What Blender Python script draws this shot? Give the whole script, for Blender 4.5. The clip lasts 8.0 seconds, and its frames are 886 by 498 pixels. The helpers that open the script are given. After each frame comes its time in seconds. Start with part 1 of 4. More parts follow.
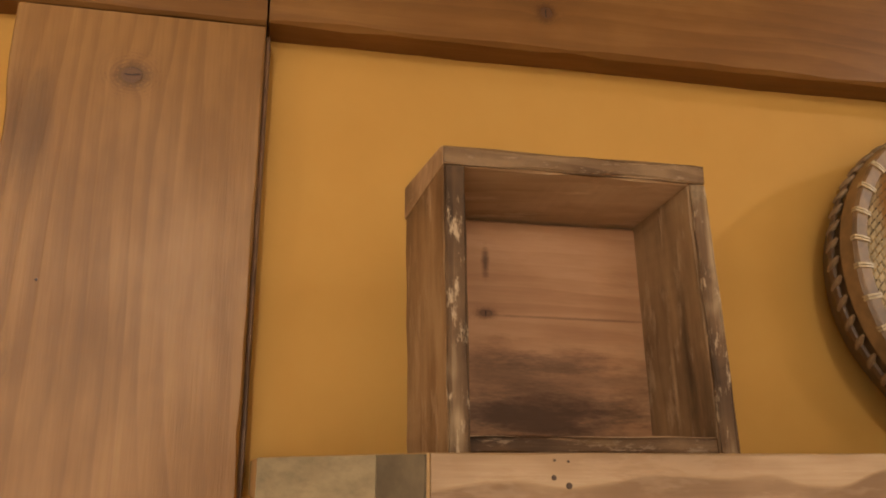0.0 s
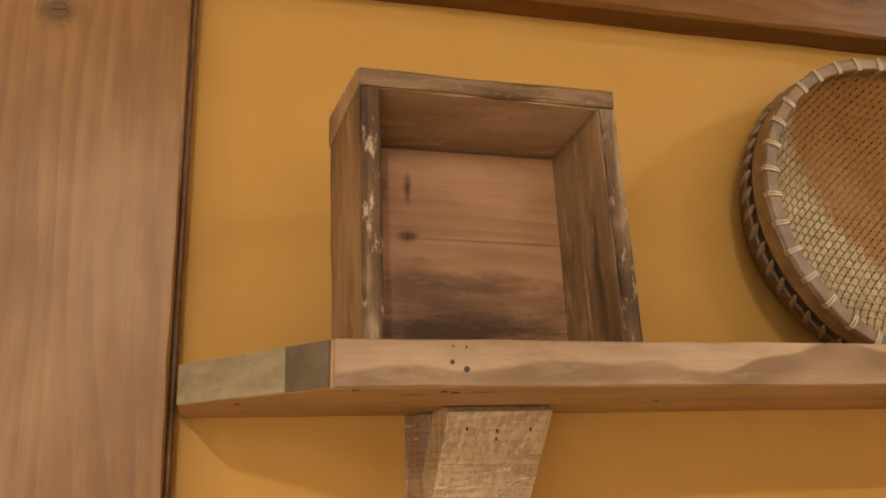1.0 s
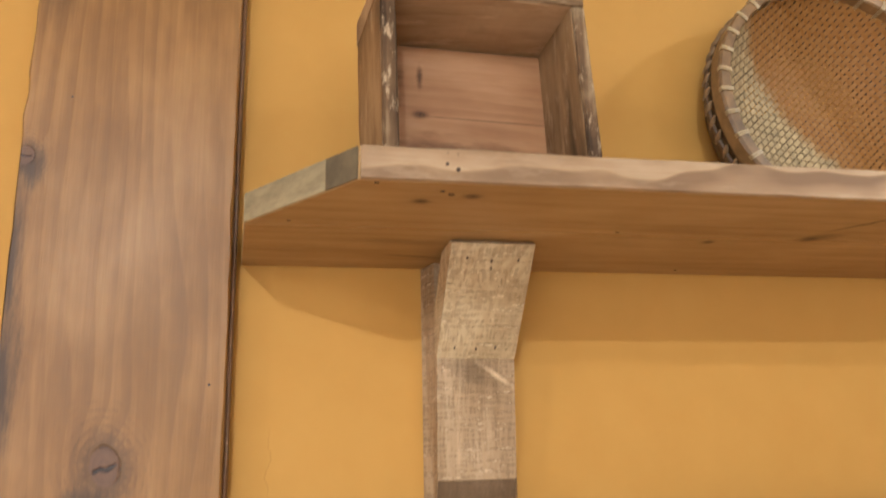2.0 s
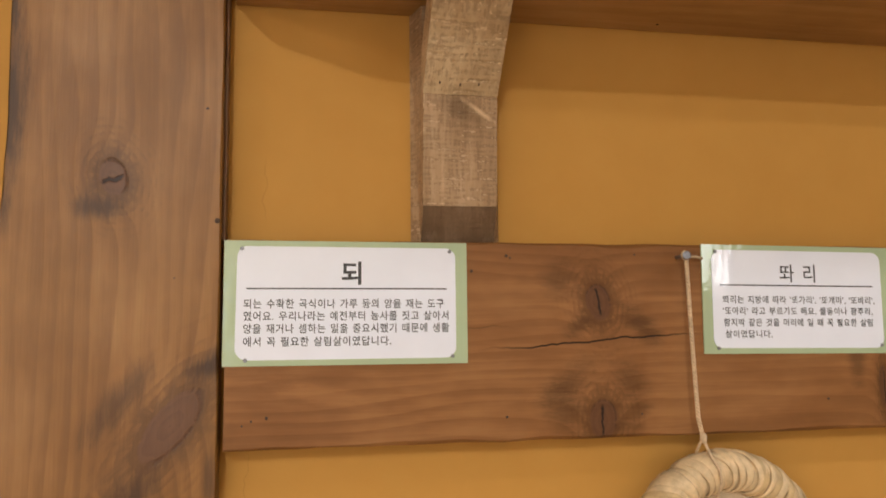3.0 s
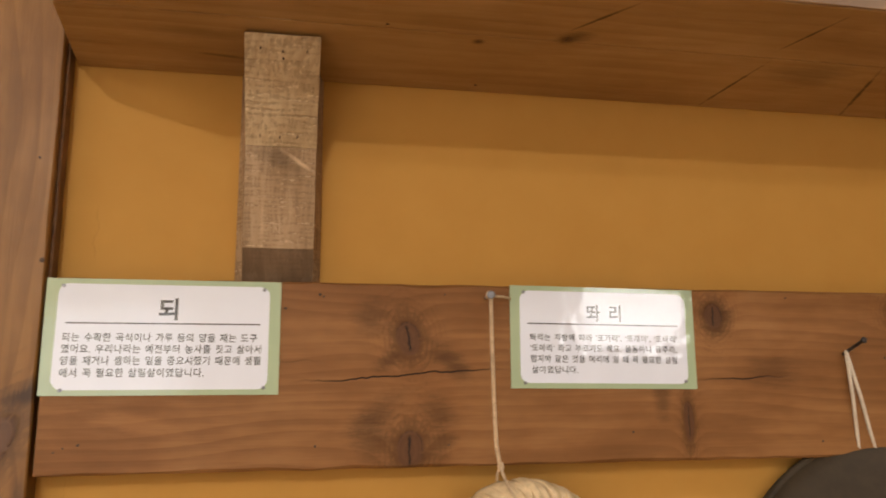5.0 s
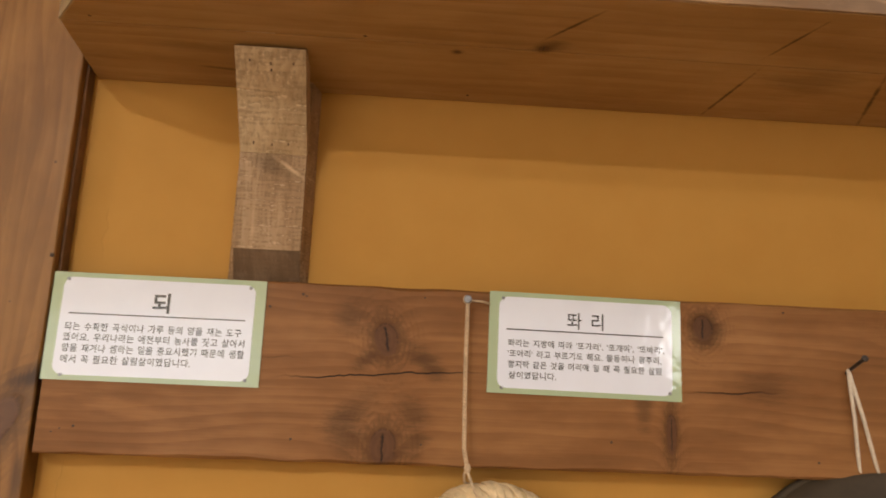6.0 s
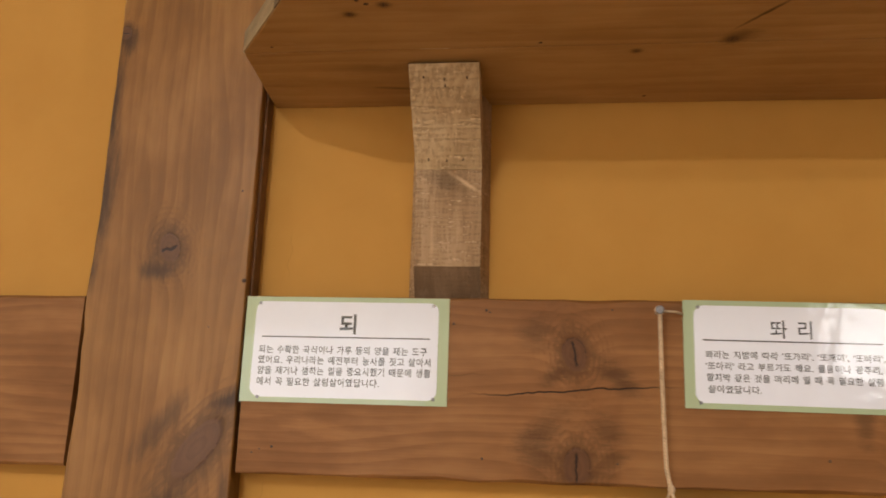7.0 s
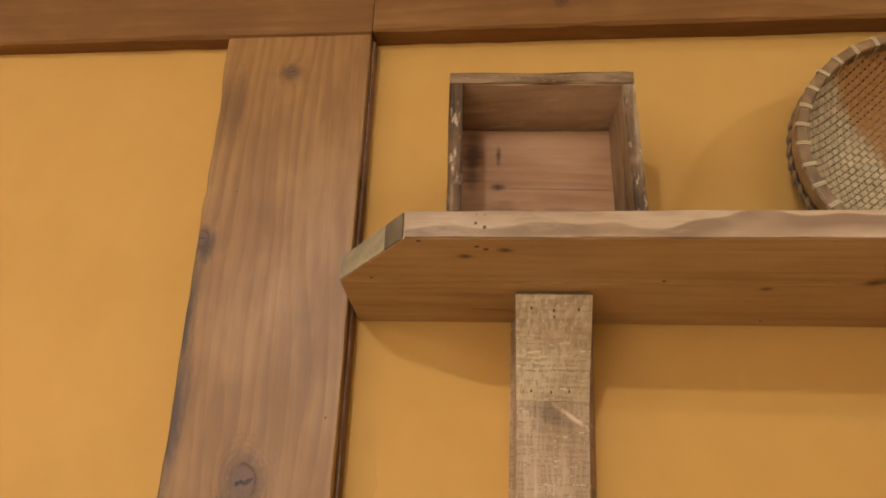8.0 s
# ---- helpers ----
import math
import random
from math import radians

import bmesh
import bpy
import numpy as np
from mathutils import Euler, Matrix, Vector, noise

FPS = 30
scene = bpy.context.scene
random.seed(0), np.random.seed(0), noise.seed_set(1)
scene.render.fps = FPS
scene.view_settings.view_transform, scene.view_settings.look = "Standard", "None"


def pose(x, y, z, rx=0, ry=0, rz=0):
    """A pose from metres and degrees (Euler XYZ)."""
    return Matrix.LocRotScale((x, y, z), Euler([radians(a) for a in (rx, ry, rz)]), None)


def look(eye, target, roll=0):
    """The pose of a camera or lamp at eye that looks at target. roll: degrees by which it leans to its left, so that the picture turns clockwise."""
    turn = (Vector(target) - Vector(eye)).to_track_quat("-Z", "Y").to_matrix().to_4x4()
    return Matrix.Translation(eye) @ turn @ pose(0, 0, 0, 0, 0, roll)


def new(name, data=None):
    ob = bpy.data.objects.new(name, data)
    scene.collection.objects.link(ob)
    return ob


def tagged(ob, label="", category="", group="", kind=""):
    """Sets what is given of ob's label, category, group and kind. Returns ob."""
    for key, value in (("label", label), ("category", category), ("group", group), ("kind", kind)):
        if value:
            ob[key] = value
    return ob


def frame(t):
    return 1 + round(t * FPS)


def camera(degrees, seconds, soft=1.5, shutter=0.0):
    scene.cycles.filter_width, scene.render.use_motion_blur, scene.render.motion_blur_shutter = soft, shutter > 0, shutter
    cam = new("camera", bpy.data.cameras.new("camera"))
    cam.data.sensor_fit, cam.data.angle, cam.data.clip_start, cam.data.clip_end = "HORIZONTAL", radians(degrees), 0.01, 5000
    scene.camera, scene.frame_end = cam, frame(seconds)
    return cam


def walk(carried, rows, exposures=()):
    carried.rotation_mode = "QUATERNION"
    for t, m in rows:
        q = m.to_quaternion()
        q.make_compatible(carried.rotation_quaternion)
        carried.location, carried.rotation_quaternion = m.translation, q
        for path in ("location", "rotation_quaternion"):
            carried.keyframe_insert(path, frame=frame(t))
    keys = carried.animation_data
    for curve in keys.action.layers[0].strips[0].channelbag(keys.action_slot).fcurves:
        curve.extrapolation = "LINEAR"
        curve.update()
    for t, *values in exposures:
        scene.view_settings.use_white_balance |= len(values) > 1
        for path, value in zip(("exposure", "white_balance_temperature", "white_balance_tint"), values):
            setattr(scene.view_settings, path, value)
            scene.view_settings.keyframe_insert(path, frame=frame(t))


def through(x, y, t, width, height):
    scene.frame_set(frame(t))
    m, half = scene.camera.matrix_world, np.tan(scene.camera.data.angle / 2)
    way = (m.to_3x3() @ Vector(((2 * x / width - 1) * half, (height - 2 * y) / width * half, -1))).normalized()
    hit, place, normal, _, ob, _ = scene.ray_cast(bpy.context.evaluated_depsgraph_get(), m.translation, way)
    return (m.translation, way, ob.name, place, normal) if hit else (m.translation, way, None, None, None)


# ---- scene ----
cam = camera(58.5, 8.0, soft=1.75, shutter=0.2)
PATH = [
    (0, (0.022, -0.552, 1.748), (0.406, 1.345, 2.253), 0.1),
    (0.5, (0.025, -0.561, 1.727), (0.49, 1.326, 2.2), -0.3),
    (1, (0.05, -0.567, 1.703), (0.515, 1.321, 2.171), -1.2),
    (1.5, (0.053, -0.638, 1.66), (0.479, 1.252, 2.154), -1.4),
    (1.8, (0.051, -0.669, 1.615), (0.459, 1.227, 2.101), -1.2),
    (2, (0.043, -0.673, 1.564), (0.431, 1.23, 2.043), -1.3),
    (2.2, (0.039, -0.677, 1.521), (0.419, 1.242, 1.938), -0.7),
    (3.3, (0.074, -0.697, 1.403), (0.436, 1.259, 1.606), -0.8),
    (3.5, (0.083, -0.704, 1.399), (0.449, 1.251, 1.606), -1.0),
    (4, (0.093, -0.737, 1.386), (0.456, 1.218, 1.607), -1.2),
    (4.5, (0.123, -0.758, 1.392), (0.486, 1.196, 1.615), -0.8),
    (5, (0.219, -0.772, 1.382), (0.596, 1.154, 1.769), -0.6),
    (5.2, (0.259, -0.777, 1.384), (0.641, 1.145, 1.785), -0.4),
    (6.3, (0.344, -0.812, 1.36), (0.303, 1.139, 1.802), 2.5),
    (6.5, (0.341, -0.814, 1.369), (0.209, 1.132, 1.814), 2.1),
    (7, (0.292, -0.784, 1.37), (0.071, 1.153, 1.818), 1.7),
    (7.2, (0.273, -0.755, 1.408), (-0.018, 1.136, 1.99), 2.4),
    (7.3, (0.24, -0.754, 1.461), (-0.023, 1.139, 2.052), 2.0),
    (7.5, (0.207, -0.747, 1.513), (-0.04, 1.127, 2.167), 2.3),
    (8, (0.187, -0.772, 1.508), (-0.038, 1.093, 2.194), 2.5),
]
EXPOSURES = [(0, -1.60, 6700, 9), (0.5, -1.54, 6500, 8), (1.5, -1.42, 6050, 6), (2.0, -1.06, 5350, 1), (2.9, -1.74, 6250, 8), (3.5, -1.86, 6400, 9), (5, -1.86, 6550, 10), (7, -1.90, 6600, 10), (7.5, -1.70, 6350, 6), (8, -1.40, 5850, 3)]
walk(cam, [(t, look(eye, target, roll)) for t, eye, target, roll in PATH], EXPOSURES)

# ---- world and light ----
world = bpy.data.worlds.new("world")
scene.world = world
world.use_nodes = True
wn = world.node_tree.nodes
sky = wn.new("ShaderNodeTexSky")
sky.sky_type = 'NISHITA'
sky.sun_disc = False
sky.sun_elevation = radians(35)
sky.sun_rotation = radians(200)
wn["Background"].inputs["Strength"].default_value = 0.1
world.node_tree.links.new(sky.outputs[0], wn["Background"].inputs["Color"])


def area_lamp(name, place, target, size_x, size_y, watts, colour):
    data = bpy.data.lights.new(name, 'AREA')
    data.shape = 'RECTANGLE'
    data.size, data.size_y, data.energy, data.color = size_x, size_y, watts, colour
    ob = new(name, data)
    ob.matrix_world = look(place, target)
    return ob


WARM, DAY = (1.0, 0.96, 0.90), (1.0, 0.97, 0.95)
area_lamp("ceiling_lamp", (-0.57, -3.00, 2.58), (-0.56, -2.70, 0.0), 0.09, 0.09, 175, WARM)
area_lamp("ceiling_lamp", (2.00, -1.00, 2.70), (1.80, -0.90, 0.0), 0.10, 0.10, 62, WARM)
area_lamp("ceiling_lamp", (-2.75, -2.30, 2.58), (-2.45, -2.10, 0.0), 0.08, 0.08, 85, WARM)
# two added fill panels that light the floor and far wall for bounce
area_lamp("fill_panel", (-0.9, -2.75, 2.73), (-0.9, -2.75, 0.0), 1.2, 0.3, 40, WARM)
area_lamp("fill_panel", (1.2, -2.75, 2.73), (1.2, -2.75, 0.0), 1.2, 0.3, 40, WARM)
area_lamp("window_daylight", (-1.3, -3.42, 1.22), (-1.0, 0.0, 1.4), 2.0, 1.3, 92, DAY)
area_lamp("window_daylight", (2.12, -3.42, 1.87), (1.6, 0.0, 1.6), 0.60, 0.36, 26, DAY)


# ---- materials ----
def mat(name):
    m = bpy.data.materials.new(name)
    m.use_nodes = True
    return m, m.node_tree.nodes, m.node_tree.links, m.node_tree.nodes["Principled BSDF"]


class Web:
    """Short hand for a chain of shader nodes."""

    def __init__(self, m):
        self.n, self.l = m.node_tree.nodes, m.node_tree.links

    def put(self, socket, value):
        if isinstance(value, bpy.types.NodeSocket):
            self.l.new(value, socket)
        else:
            socket.default_value = value

    def math(self, op, a, b=0.0, c=0.0, clamp=False):
        nd = self.n.new("ShaderNodeMath")
        nd.operation, nd.use_clamp = op, clamp
        for s, v in zip(nd.inputs, (a, b, c)):
            self.put(s, v)
        return nd.outputs[0]

    def vec(self, op, a, b=(0, 0, 0)):
        nd = self.n.new("ShaderNodeVectorMath")
        nd.operation = op
        self.put(nd.inputs[0], a)
        self.put(nd.inputs[1], b)
        return nd.outputs["Value"] if op in ("LENGTH", "DOT_PRODUCT", "DISTANCE") else nd.outputs[0]

    def noise(self, v, scale, detail=3.0, rough=0.55, distort=0.0):
        nd = self.n.new("ShaderNodeTexNoise")
        self.put(nd.inputs["Vector"], v)
        nd.inputs["Scale"].default_value = scale
        nd.inputs["Detail"].default_value = detail
        nd.inputs["Roughness"].default_value = rough
        nd.inputs["Distortion"].default_value = distort
        return nd.outputs["Fac"]

    def ramp(self, f, stops):
        nd = self.n.new("ShaderNodeValToRGB")
        self.put(nd.inputs[0], f)
        el = nd.color_ramp.elements
        while len(el) < len(stops):
            el.new(0.5)
        for e, (p, c) in zip(el, stops):
            e.position = p
            e.color = (*c, 1.0) if len(c) == 3 else c
        return nd.outputs[0]

    def step(self, f, lo, hi, a=0.0, b=1.0):
        nd = self.n.new("ShaderNodeMapRange")
        nd.interpolation_type = 'SMOOTHSTEP'
        self.put(nd.inputs[0], f)
        for s, v in zip(list(nd.inputs)[1:5], (lo, hi, a, b)):
            self.put(s, v)
        return nd.outputs[0]

    def mix(self, f, a, b, mode='MIX'):
        nd = self.n.new("ShaderNodeMix")
        nd.data_type, nd.blend_type = 'RGBA', mode
        self.put(nd.inputs[0], f)
        for s, v in ((nd.inputs[6], a), (nd.inputs[7], b)):
            self.put(s, v if isinstance(v, bpy.types.NodeSocket) else (*v, 1.0))
        return nd.outputs[2]

    def bump(self, h, strength, distance, normal=None):
        nd = self.n.new("ShaderNodeBump")
        nd.inputs["Strength"].default_value = strength
        nd.inputs["Distance"].default_value = distance
        self.put(nd.inputs["Height"], h)
        if normal is not None:
            self.put(nd.inputs["Normal"], normal)
        return nd.outputs[0]

    def coords(self):
        return self.n.new("ShaderNodeTexCoord").outputs["Object"]

    def split(self, v):
        nd = self.n.new("ShaderNodeSeparateXYZ")
        self.put(nd.inputs[0], v)
        return nd.outputs

    def join(self, x, y, z):
        nd = self.n.new("ShaderNodeCombineXYZ")
        for s, v in zip(nd.inputs, (x, y, z)):
            self.put(s, v)
        return nd.outputs[0]


def wood(name, dark, mid, light, along, across, knots=(), cracks=(), stains=(), ring=0.011, rough=0.5, coat=0.0,
         saw=0.0, blot=0.35, worn=0.0, deep=0.5, grain=0.12, flesh=(0.105, 0.046, 0.021), through=0.6, spec=0.18, wear=38.0, flow=0.22, streaks=0.32):
    """Sawn wood. along, across: the axes (0, 1, 2) of the grain. knots: (along, across, half length, half width, lift, turn)
    in metres and degrees; cracks: (from, to, across, slope); stains: (along, across, half length, half width, weight, turn),
    pale marks where the weight is negative."""
    m, n, l, out = mat(name)
    w = Web(m)
    co = w.coords()
    ax = w.split(co)
    third = 3 - along - across
    u, v, d = ax[along], ax[across], ax[third]
    slow = w.join(w.math('MULTIPLY', u, flow), v, d)
    wob = w.noise(slow, 9.0, 2.0)
    field = w.math('ADD', v, w.math('MULTIPLY', w.math('SUBTRACT', wob, 0.5), 0.075))
    field = w.math('ADD', field, w.math('MULTIPLY', d, through))
    wig = w.math('MULTIPLY', w.math('SUBTRACT', w.noise(co, 70.0, 3.0), 0.5), 0.7)
    wig2 = w.math('MULTIPLY', w.math('SUBTRACT', w.noise(slow, 75.0, 5.0, 0.75), 0.5), 2.2)

    def oval(cu, cv, hu, hv, turn, wiggle):
        a, b = w.math('SUBTRACT', u, cu), w.math('SUBTRACT', v, cv)
        c, s_ = math.cos(radians(turn)), math.sin(radians(turn))
        p = w.math('ADD', w.math('MULTIPLY', a, c / hu), w.math('MULTIPLY', b, s_ / hu))
        q = w.math('ADD', w.math('MULTIPLY', a, -s_ / hv), w.math('MULTIPLY', b, c / hv))
        return w.math('ADD', w.math('SQRT', w.math('ADD', w.math('MULTIPLY', p, p), w.math('MULTIPLY', q, q))), wiggle), p, q

    marks = []
    for ku, kv, hu, hv, lift, turn in knots:
        dist, p, q = oval(ku, kv, hu, hv, turn, w.math('MULTIPLY', wig, 0.45))
        # the rings bend round the knot
        swell = w.math('EXPONENT', w.math('MULTIPLY', w.math('MULTIPLY', dist, dist), -0.20))
        field = w.math('ADD', field, w.math('MULTIPLY', swell, lift))
        marks.append((dist, p, q, hu < 0.03))
    rings = w.math('FRACT', w.math('DIVIDE', field, ring))
    late = w.math('MULTIPLY', w.step(rings, 0.15, 0.9), w.step(rings, 1.0, 0.90))
    fade = w.step(w.noise(slow, 16.0, 2.0), 0.35, 0.65, 0.35, 1.0)
    late = w.math('MULTIPLY', late, fade)
    fibre = w.noise(w.join(w.math('MULTIPLY', u, 0.035), v, d), 520.0, 3.0, 0.65)
    fibre2 = w.noise(w.join(w.math('MULTIPLY', u, 0.06), v, d), 110.0, 4.0, 0.6)
    streak = w.noise(w.join(w.math('MULTIPLY', u, 0.10), v, d), 34.0, 3.0, 0.6, 0.6)
    cloud = w.noise(w.join(w.math('MULTIPLY', u, 0.5), v, d), 13.0, 4.0, 0.6)
    tone = w.math('ADD', w.math('MULTIPLY', late, grain), w.math('MULTIPLY', fibre, 0.13))
    tone = w.math('ADD', tone, w.math('MULTIPLY', fibre2, 0.17))
    tone = w.math('ADD', tone, w.math('MULTIPLY', streak, streaks))
    tone = w.math('ADD', tone, w.math('MULTIPLY', w.math('SUBTRACT', cloud, 0.5), blot * 1.8))
    col = w.ramp(tone, [(0.12, light), (0.34, mid), (0.66, dark)])
    height = w.math('ADD', w.math('MULTIPLY', fibre, 0.45), w.math('MULTIPLY', late, -0.2))
    if worn:
        patch = w.step(w.noise(w.join(w.math('MULTIPLY', u, 0.3), v, d), wear, 5.0, 0.7), 0.54, 0.66)
        col = w.mix(w.math('MULTIPLY', patch, worn), col, tuple(min(1.0, 1.25 * c + 0.05) for c in light))
        grime = w.step(w.noise(co, 26.0, 6.0, 0.75), 0.55, 0.75)
        col = w.mix(w.math('MULTIPLY', grime, 0.6 * worn), col, tuple(0.45 * c for c in dark))
        height = w.math('ADD', height, w.math('MULTIPLY', patch, 0.5))
    if saw:
        # marks of the saw across the grain, and pores along it
        teeth = w.noise(w.join(u, w.math('MULTIPLY', v, 0.10), w.math('MULTIPLY', d, 0.10)), 260.0, 2.0, 0.5)
        pores = w.noise(w.join(w.math('MULTIPLY', u, 0.12), v, w.math('MULTIPLY', d, 0.3)), 420.0, 2.0, 0.6)
        bite = w.math('FRACT', w.math('ADD', w.math('DIVIDE', u, 0.0044), w.math('MULTIPLY', w.noise(co, 60.0, 3.0), 1.6)))
        teeth = w.math('ADD', teeth, w.math('MULTIPLY', w.math('SUBTRACT', w.step(w.math('ABSOLUTE', w.math('SUBTRACT', bite, 0.5)), 0.1, 0.4), 0.5), 0.14))
        mark = w.step(w.math('ADD', w.math('MULTIPLY', teeth, 0.55), w.math('MULTIPLY', pores, 0.55)), 0.50, 0.66)
        col = w.mix(w.math('MULTIPLY', mark, saw), col, tuple(0.85 * c for c in dark))
        pale = w.step(w.math('ADD', w.math('MULTIPLY', teeth, 0.5), w.math('MULTIPLY', w.noise(co, 170.0, 3.0, 0.7), 0.6)), 0.62, 0.72)
        col = w.mix(w.math('MULTIPLY', pale, 1.0 * saw), col, tuple(min(1.0, 1.5 * c + 0.06) for c in light))
        height = w.math('SUBTRACT', height, w.math('MULTIPLY', mark, 0.9))
    for su, sv, hu, hv, weight, turn in stains:
        dist, p, q = oval(su, sv, hu, hv, turn, wig2)
        col = w.mix(w.math('MULTIPLY', w.step(dist, 1.3, 0.1), abs(weight)), col, tuple(0.33 * c for c in dark) if weight > 0 else tuple(1.25 * c for c in light))
    for dist, p, q, open_ in marks:
        # dark rays and smoke round the knot, arcs of bent grain, a smooth heart with a crisp dark rim, and an open split
        ray = w.noise(w.join(w.math('MULTIPLY', w.math('ARCTAN2', p, q), 1.3), w.math('MULTIPLY', dist, 0.25), 0.0), 3.4, 3.0, 0.6)
        reach = w.math('ADD', dist, w.math('ADD', w.math('MULTIPLY', wig2, 0.4), w.math('MULTIPLY', w.math('SUBTRACT', ray, 0.5), 3.6)))
        halo = w.math('MULTIPLY', w.step(reach, 2.6, 0.8), w.step(dist, 3.6, 1.1))
        col = w.mix(w.math('MULTIPLY', halo, 0.60), col, tuple(0.55 * c for c in dark))
        turns = w.math('FRACT', w.math('ADD', w.math('MULTIPLY', dist, 2.3), w.math('MULTIPLY', wig2, 0.45)))
        arcs = w.math('MULTIPLY', w.math('MULTIPLY', w.step(turns, 0.25, 0.85), w.step(turns, 1.0, 0.90)), w.math('MULTIPLY', w.step(dist, 4.4, 1.2), w.step(ray, 0.40, 0.62)))
        col = w.mix(w.math('MULTIPLY', arcs, 0.38), col, tuple(0.6 * c for c in dark))
        rag = w.math('ADD', dist, w.math('MULTIPLY', wig2, 0.05))
        core = w.step(rag, 1.06, 0.92)
        swirl = w.step(w.math('FRACT', w.math('MULTIPLY', w.math('ADD', dist, w.math('MULTIPLY', wig2, 0.2)), 2.4)), 0.1, 0.95)
        inner = w.mix(w.math('MULTIPLY', swirl, 0.30), flesh, tuple(0.55 * c for c in flesh))
        col = w.mix(w.math('MULTIPLY', core, 0.66), col, inner)
        edge = w.math('MULTIPLY', w.math('MULTIPLY', w.step(rag, 0.84, 0.98), w.step(rag, 1.16, 1.02)), w.math('MULTIPLY', w.step(ray, 0.36, 0.58), w.step(w.math('ADD', q, w.math('MULTIPLY', p, 0.5)), -0.5, 0.5, 0.15, 1.0)))
        split = w.math('MULTIPLY', w.step(w.math('ABSOLUTE', w.math('ADD', p, w.math('MULTIPLY', wig, 0.9))), 0.14, 0.04), w.step(w.math('ABSOLUTE', w.math('ADD', q, wig)), 0.85, 0.6))
        if not open_:
            split = 0.0
        col = w.mix(w.math('MULTIPLY', w.math('MAXIMUM', w.math('MULTIPLY', edge, 0.5), split), 0.9), col, (0.016, 0.008, 0.005))
        height = w.math('SUBTRACT', height, w.math('MULTIPLY', w.math('MAXIMUM', edge, split), 1.2))
    for c0, c1, cv, slope_ in cracks:
        line = w.math('ADD', cv, w.math('MULTIPLY', w.math('SUBTRACT', u, c0), slope_))
        line = w.math('ADD', line, w.math('MULTIPLY', w.math('SUBTRACT', w.noise(w.join(u, 0.0, 0.0), 24.0, 3.0), 0.5), 0.012))
        off = w.math('ABSOLUTE', w.math('SUBTRACT', v, line))
        gap = w.math('MULTIPLY', w.step(off, 0.0010, 0.0005), w.math('MULTIPLY', w.step(u, c0, c0 + 0.07), w.step(u, c1, c1 - 0.07)))
        col = w.mix(gap, col, (0.020, 0.009, 0.005))
        height = w.math('SUBTRACT', height, w.math('MULTIPLY', gap, 3.0))
    l.new(col, out.inputs["Base Color"])
    r = w.math('ADD', rough, w.math('MULTIPLY', w.math('SUBTRACT', cloud, 0.5), 0.2))
    l.new(r, out.inputs["Roughness"])
    out.inputs["Specular IOR Level"].default_value = spec
    out.inputs["Coat Weight"].default_value = coat
    out.inputs["Coat Roughness"].default_value = 0.45
    l.new(w.bump(height, deep, 0.0008), out.inputs["Normal"])
    return m


def plain(name, colour, rough=0.5, metal=0.0, spread=0.12, scale=60.0, bump=0.2, coat=0.0, stretch=(1, 1, 1), spec=0.5):
    m, n, l, out = mat(name)
    w = Web(m)
    co = w.vec('MULTIPLY', w.coords(), stretch)
    f = w.noise(co, scale, 4.0, 0.6)
    g = w.noise(co, scale * 0.13, 3.0, 0.6)
    t = w.math('ADD', w.math('MULTIPLY', f, 0.6), w.math('MULTIPLY', g, 0.4))
    lo, hi = tuple(c * (1 - spread * 2.2) for c in colour), tuple(min(1, c * (1 + spread * 1.6)) for c in colour)
    l.new(w.ramp(t, [(0.3, lo), (0.7, hi)]), out.inputs["Base Color"])
    out.inputs["Roughness"].default_value = rough
    out.inputs["Metallic"].default_value = metal
    out.inputs["Coat Weight"].default_value = coat
    out.inputs["Specular IOR Level"].default_value = spec
    if bump:
        l.new(w.bump(f, bump, 0.001), out.inputs["Normal"])
    return m


def plaster(name, colour, cracks=()):
    m, n, l, out = mat(name)
    w = Web(m)
    co = w.coords()
    ax = w.split(co)
    big = w.noise(co, 3.2, 4.0, 0.6)
    mid_ = w.noise(co, 22.0, 4.0, 0.6)
    fine = w.noise(co, 420.0, 3.0, 0.6)
    t = w.math('ADD', w.math('MULTIPLY', big, 0.6), w.math('MULTIPLY', mid_, 0.4))
    col = w.ramp(t, [(0.3, tuple(c * k for c, k in zip(colour, (0.93, 0.90, 0.84)))), (0.7, tuple(c * k for c, k in zip(colour, (1.05, 1.06, 1.10))))])
    height = w.math('ADD', w.math('MULTIPLY', fine, 0.25), w.math('MULTIPLY', mid_, 1.2))
    for cx, z0, z1 in cracks:
        line = w.math('ADD', cx, w.math('MULTIPLY', w.math('SUBTRACT', w.noise(w.join(0.0, 0.0, ax[2]), 40.0, 3.0), 0.5), 0.02))
        off = w.math('ABSOLUTE', w.math('SUBTRACT', ax[0], line))
        gap = w.math('MULTIPLY', w.step(off, 0.0007, 0.0002), w.math('MULTIPLY', w.step(ax[2], z0, z0 + 0.02), w.step(ax[2], z1, z1 - 0.02)))
        col = w.mix(w.math('MULTIPLY', gap, 0.35), col, tuple(c * 0.6 for c in colour))
        height = w.math('SUBTRACT', height, gap)
    l.new(col, out.inputs["Base Color"])
    out.inputs["Roughness"].default_value = 0.72
    out.inputs["Specular IOR Level"].default_value = 0.25
    l.new(w.bump(height, 0.25, 0.0012), out.inputs["Normal"])
    return m


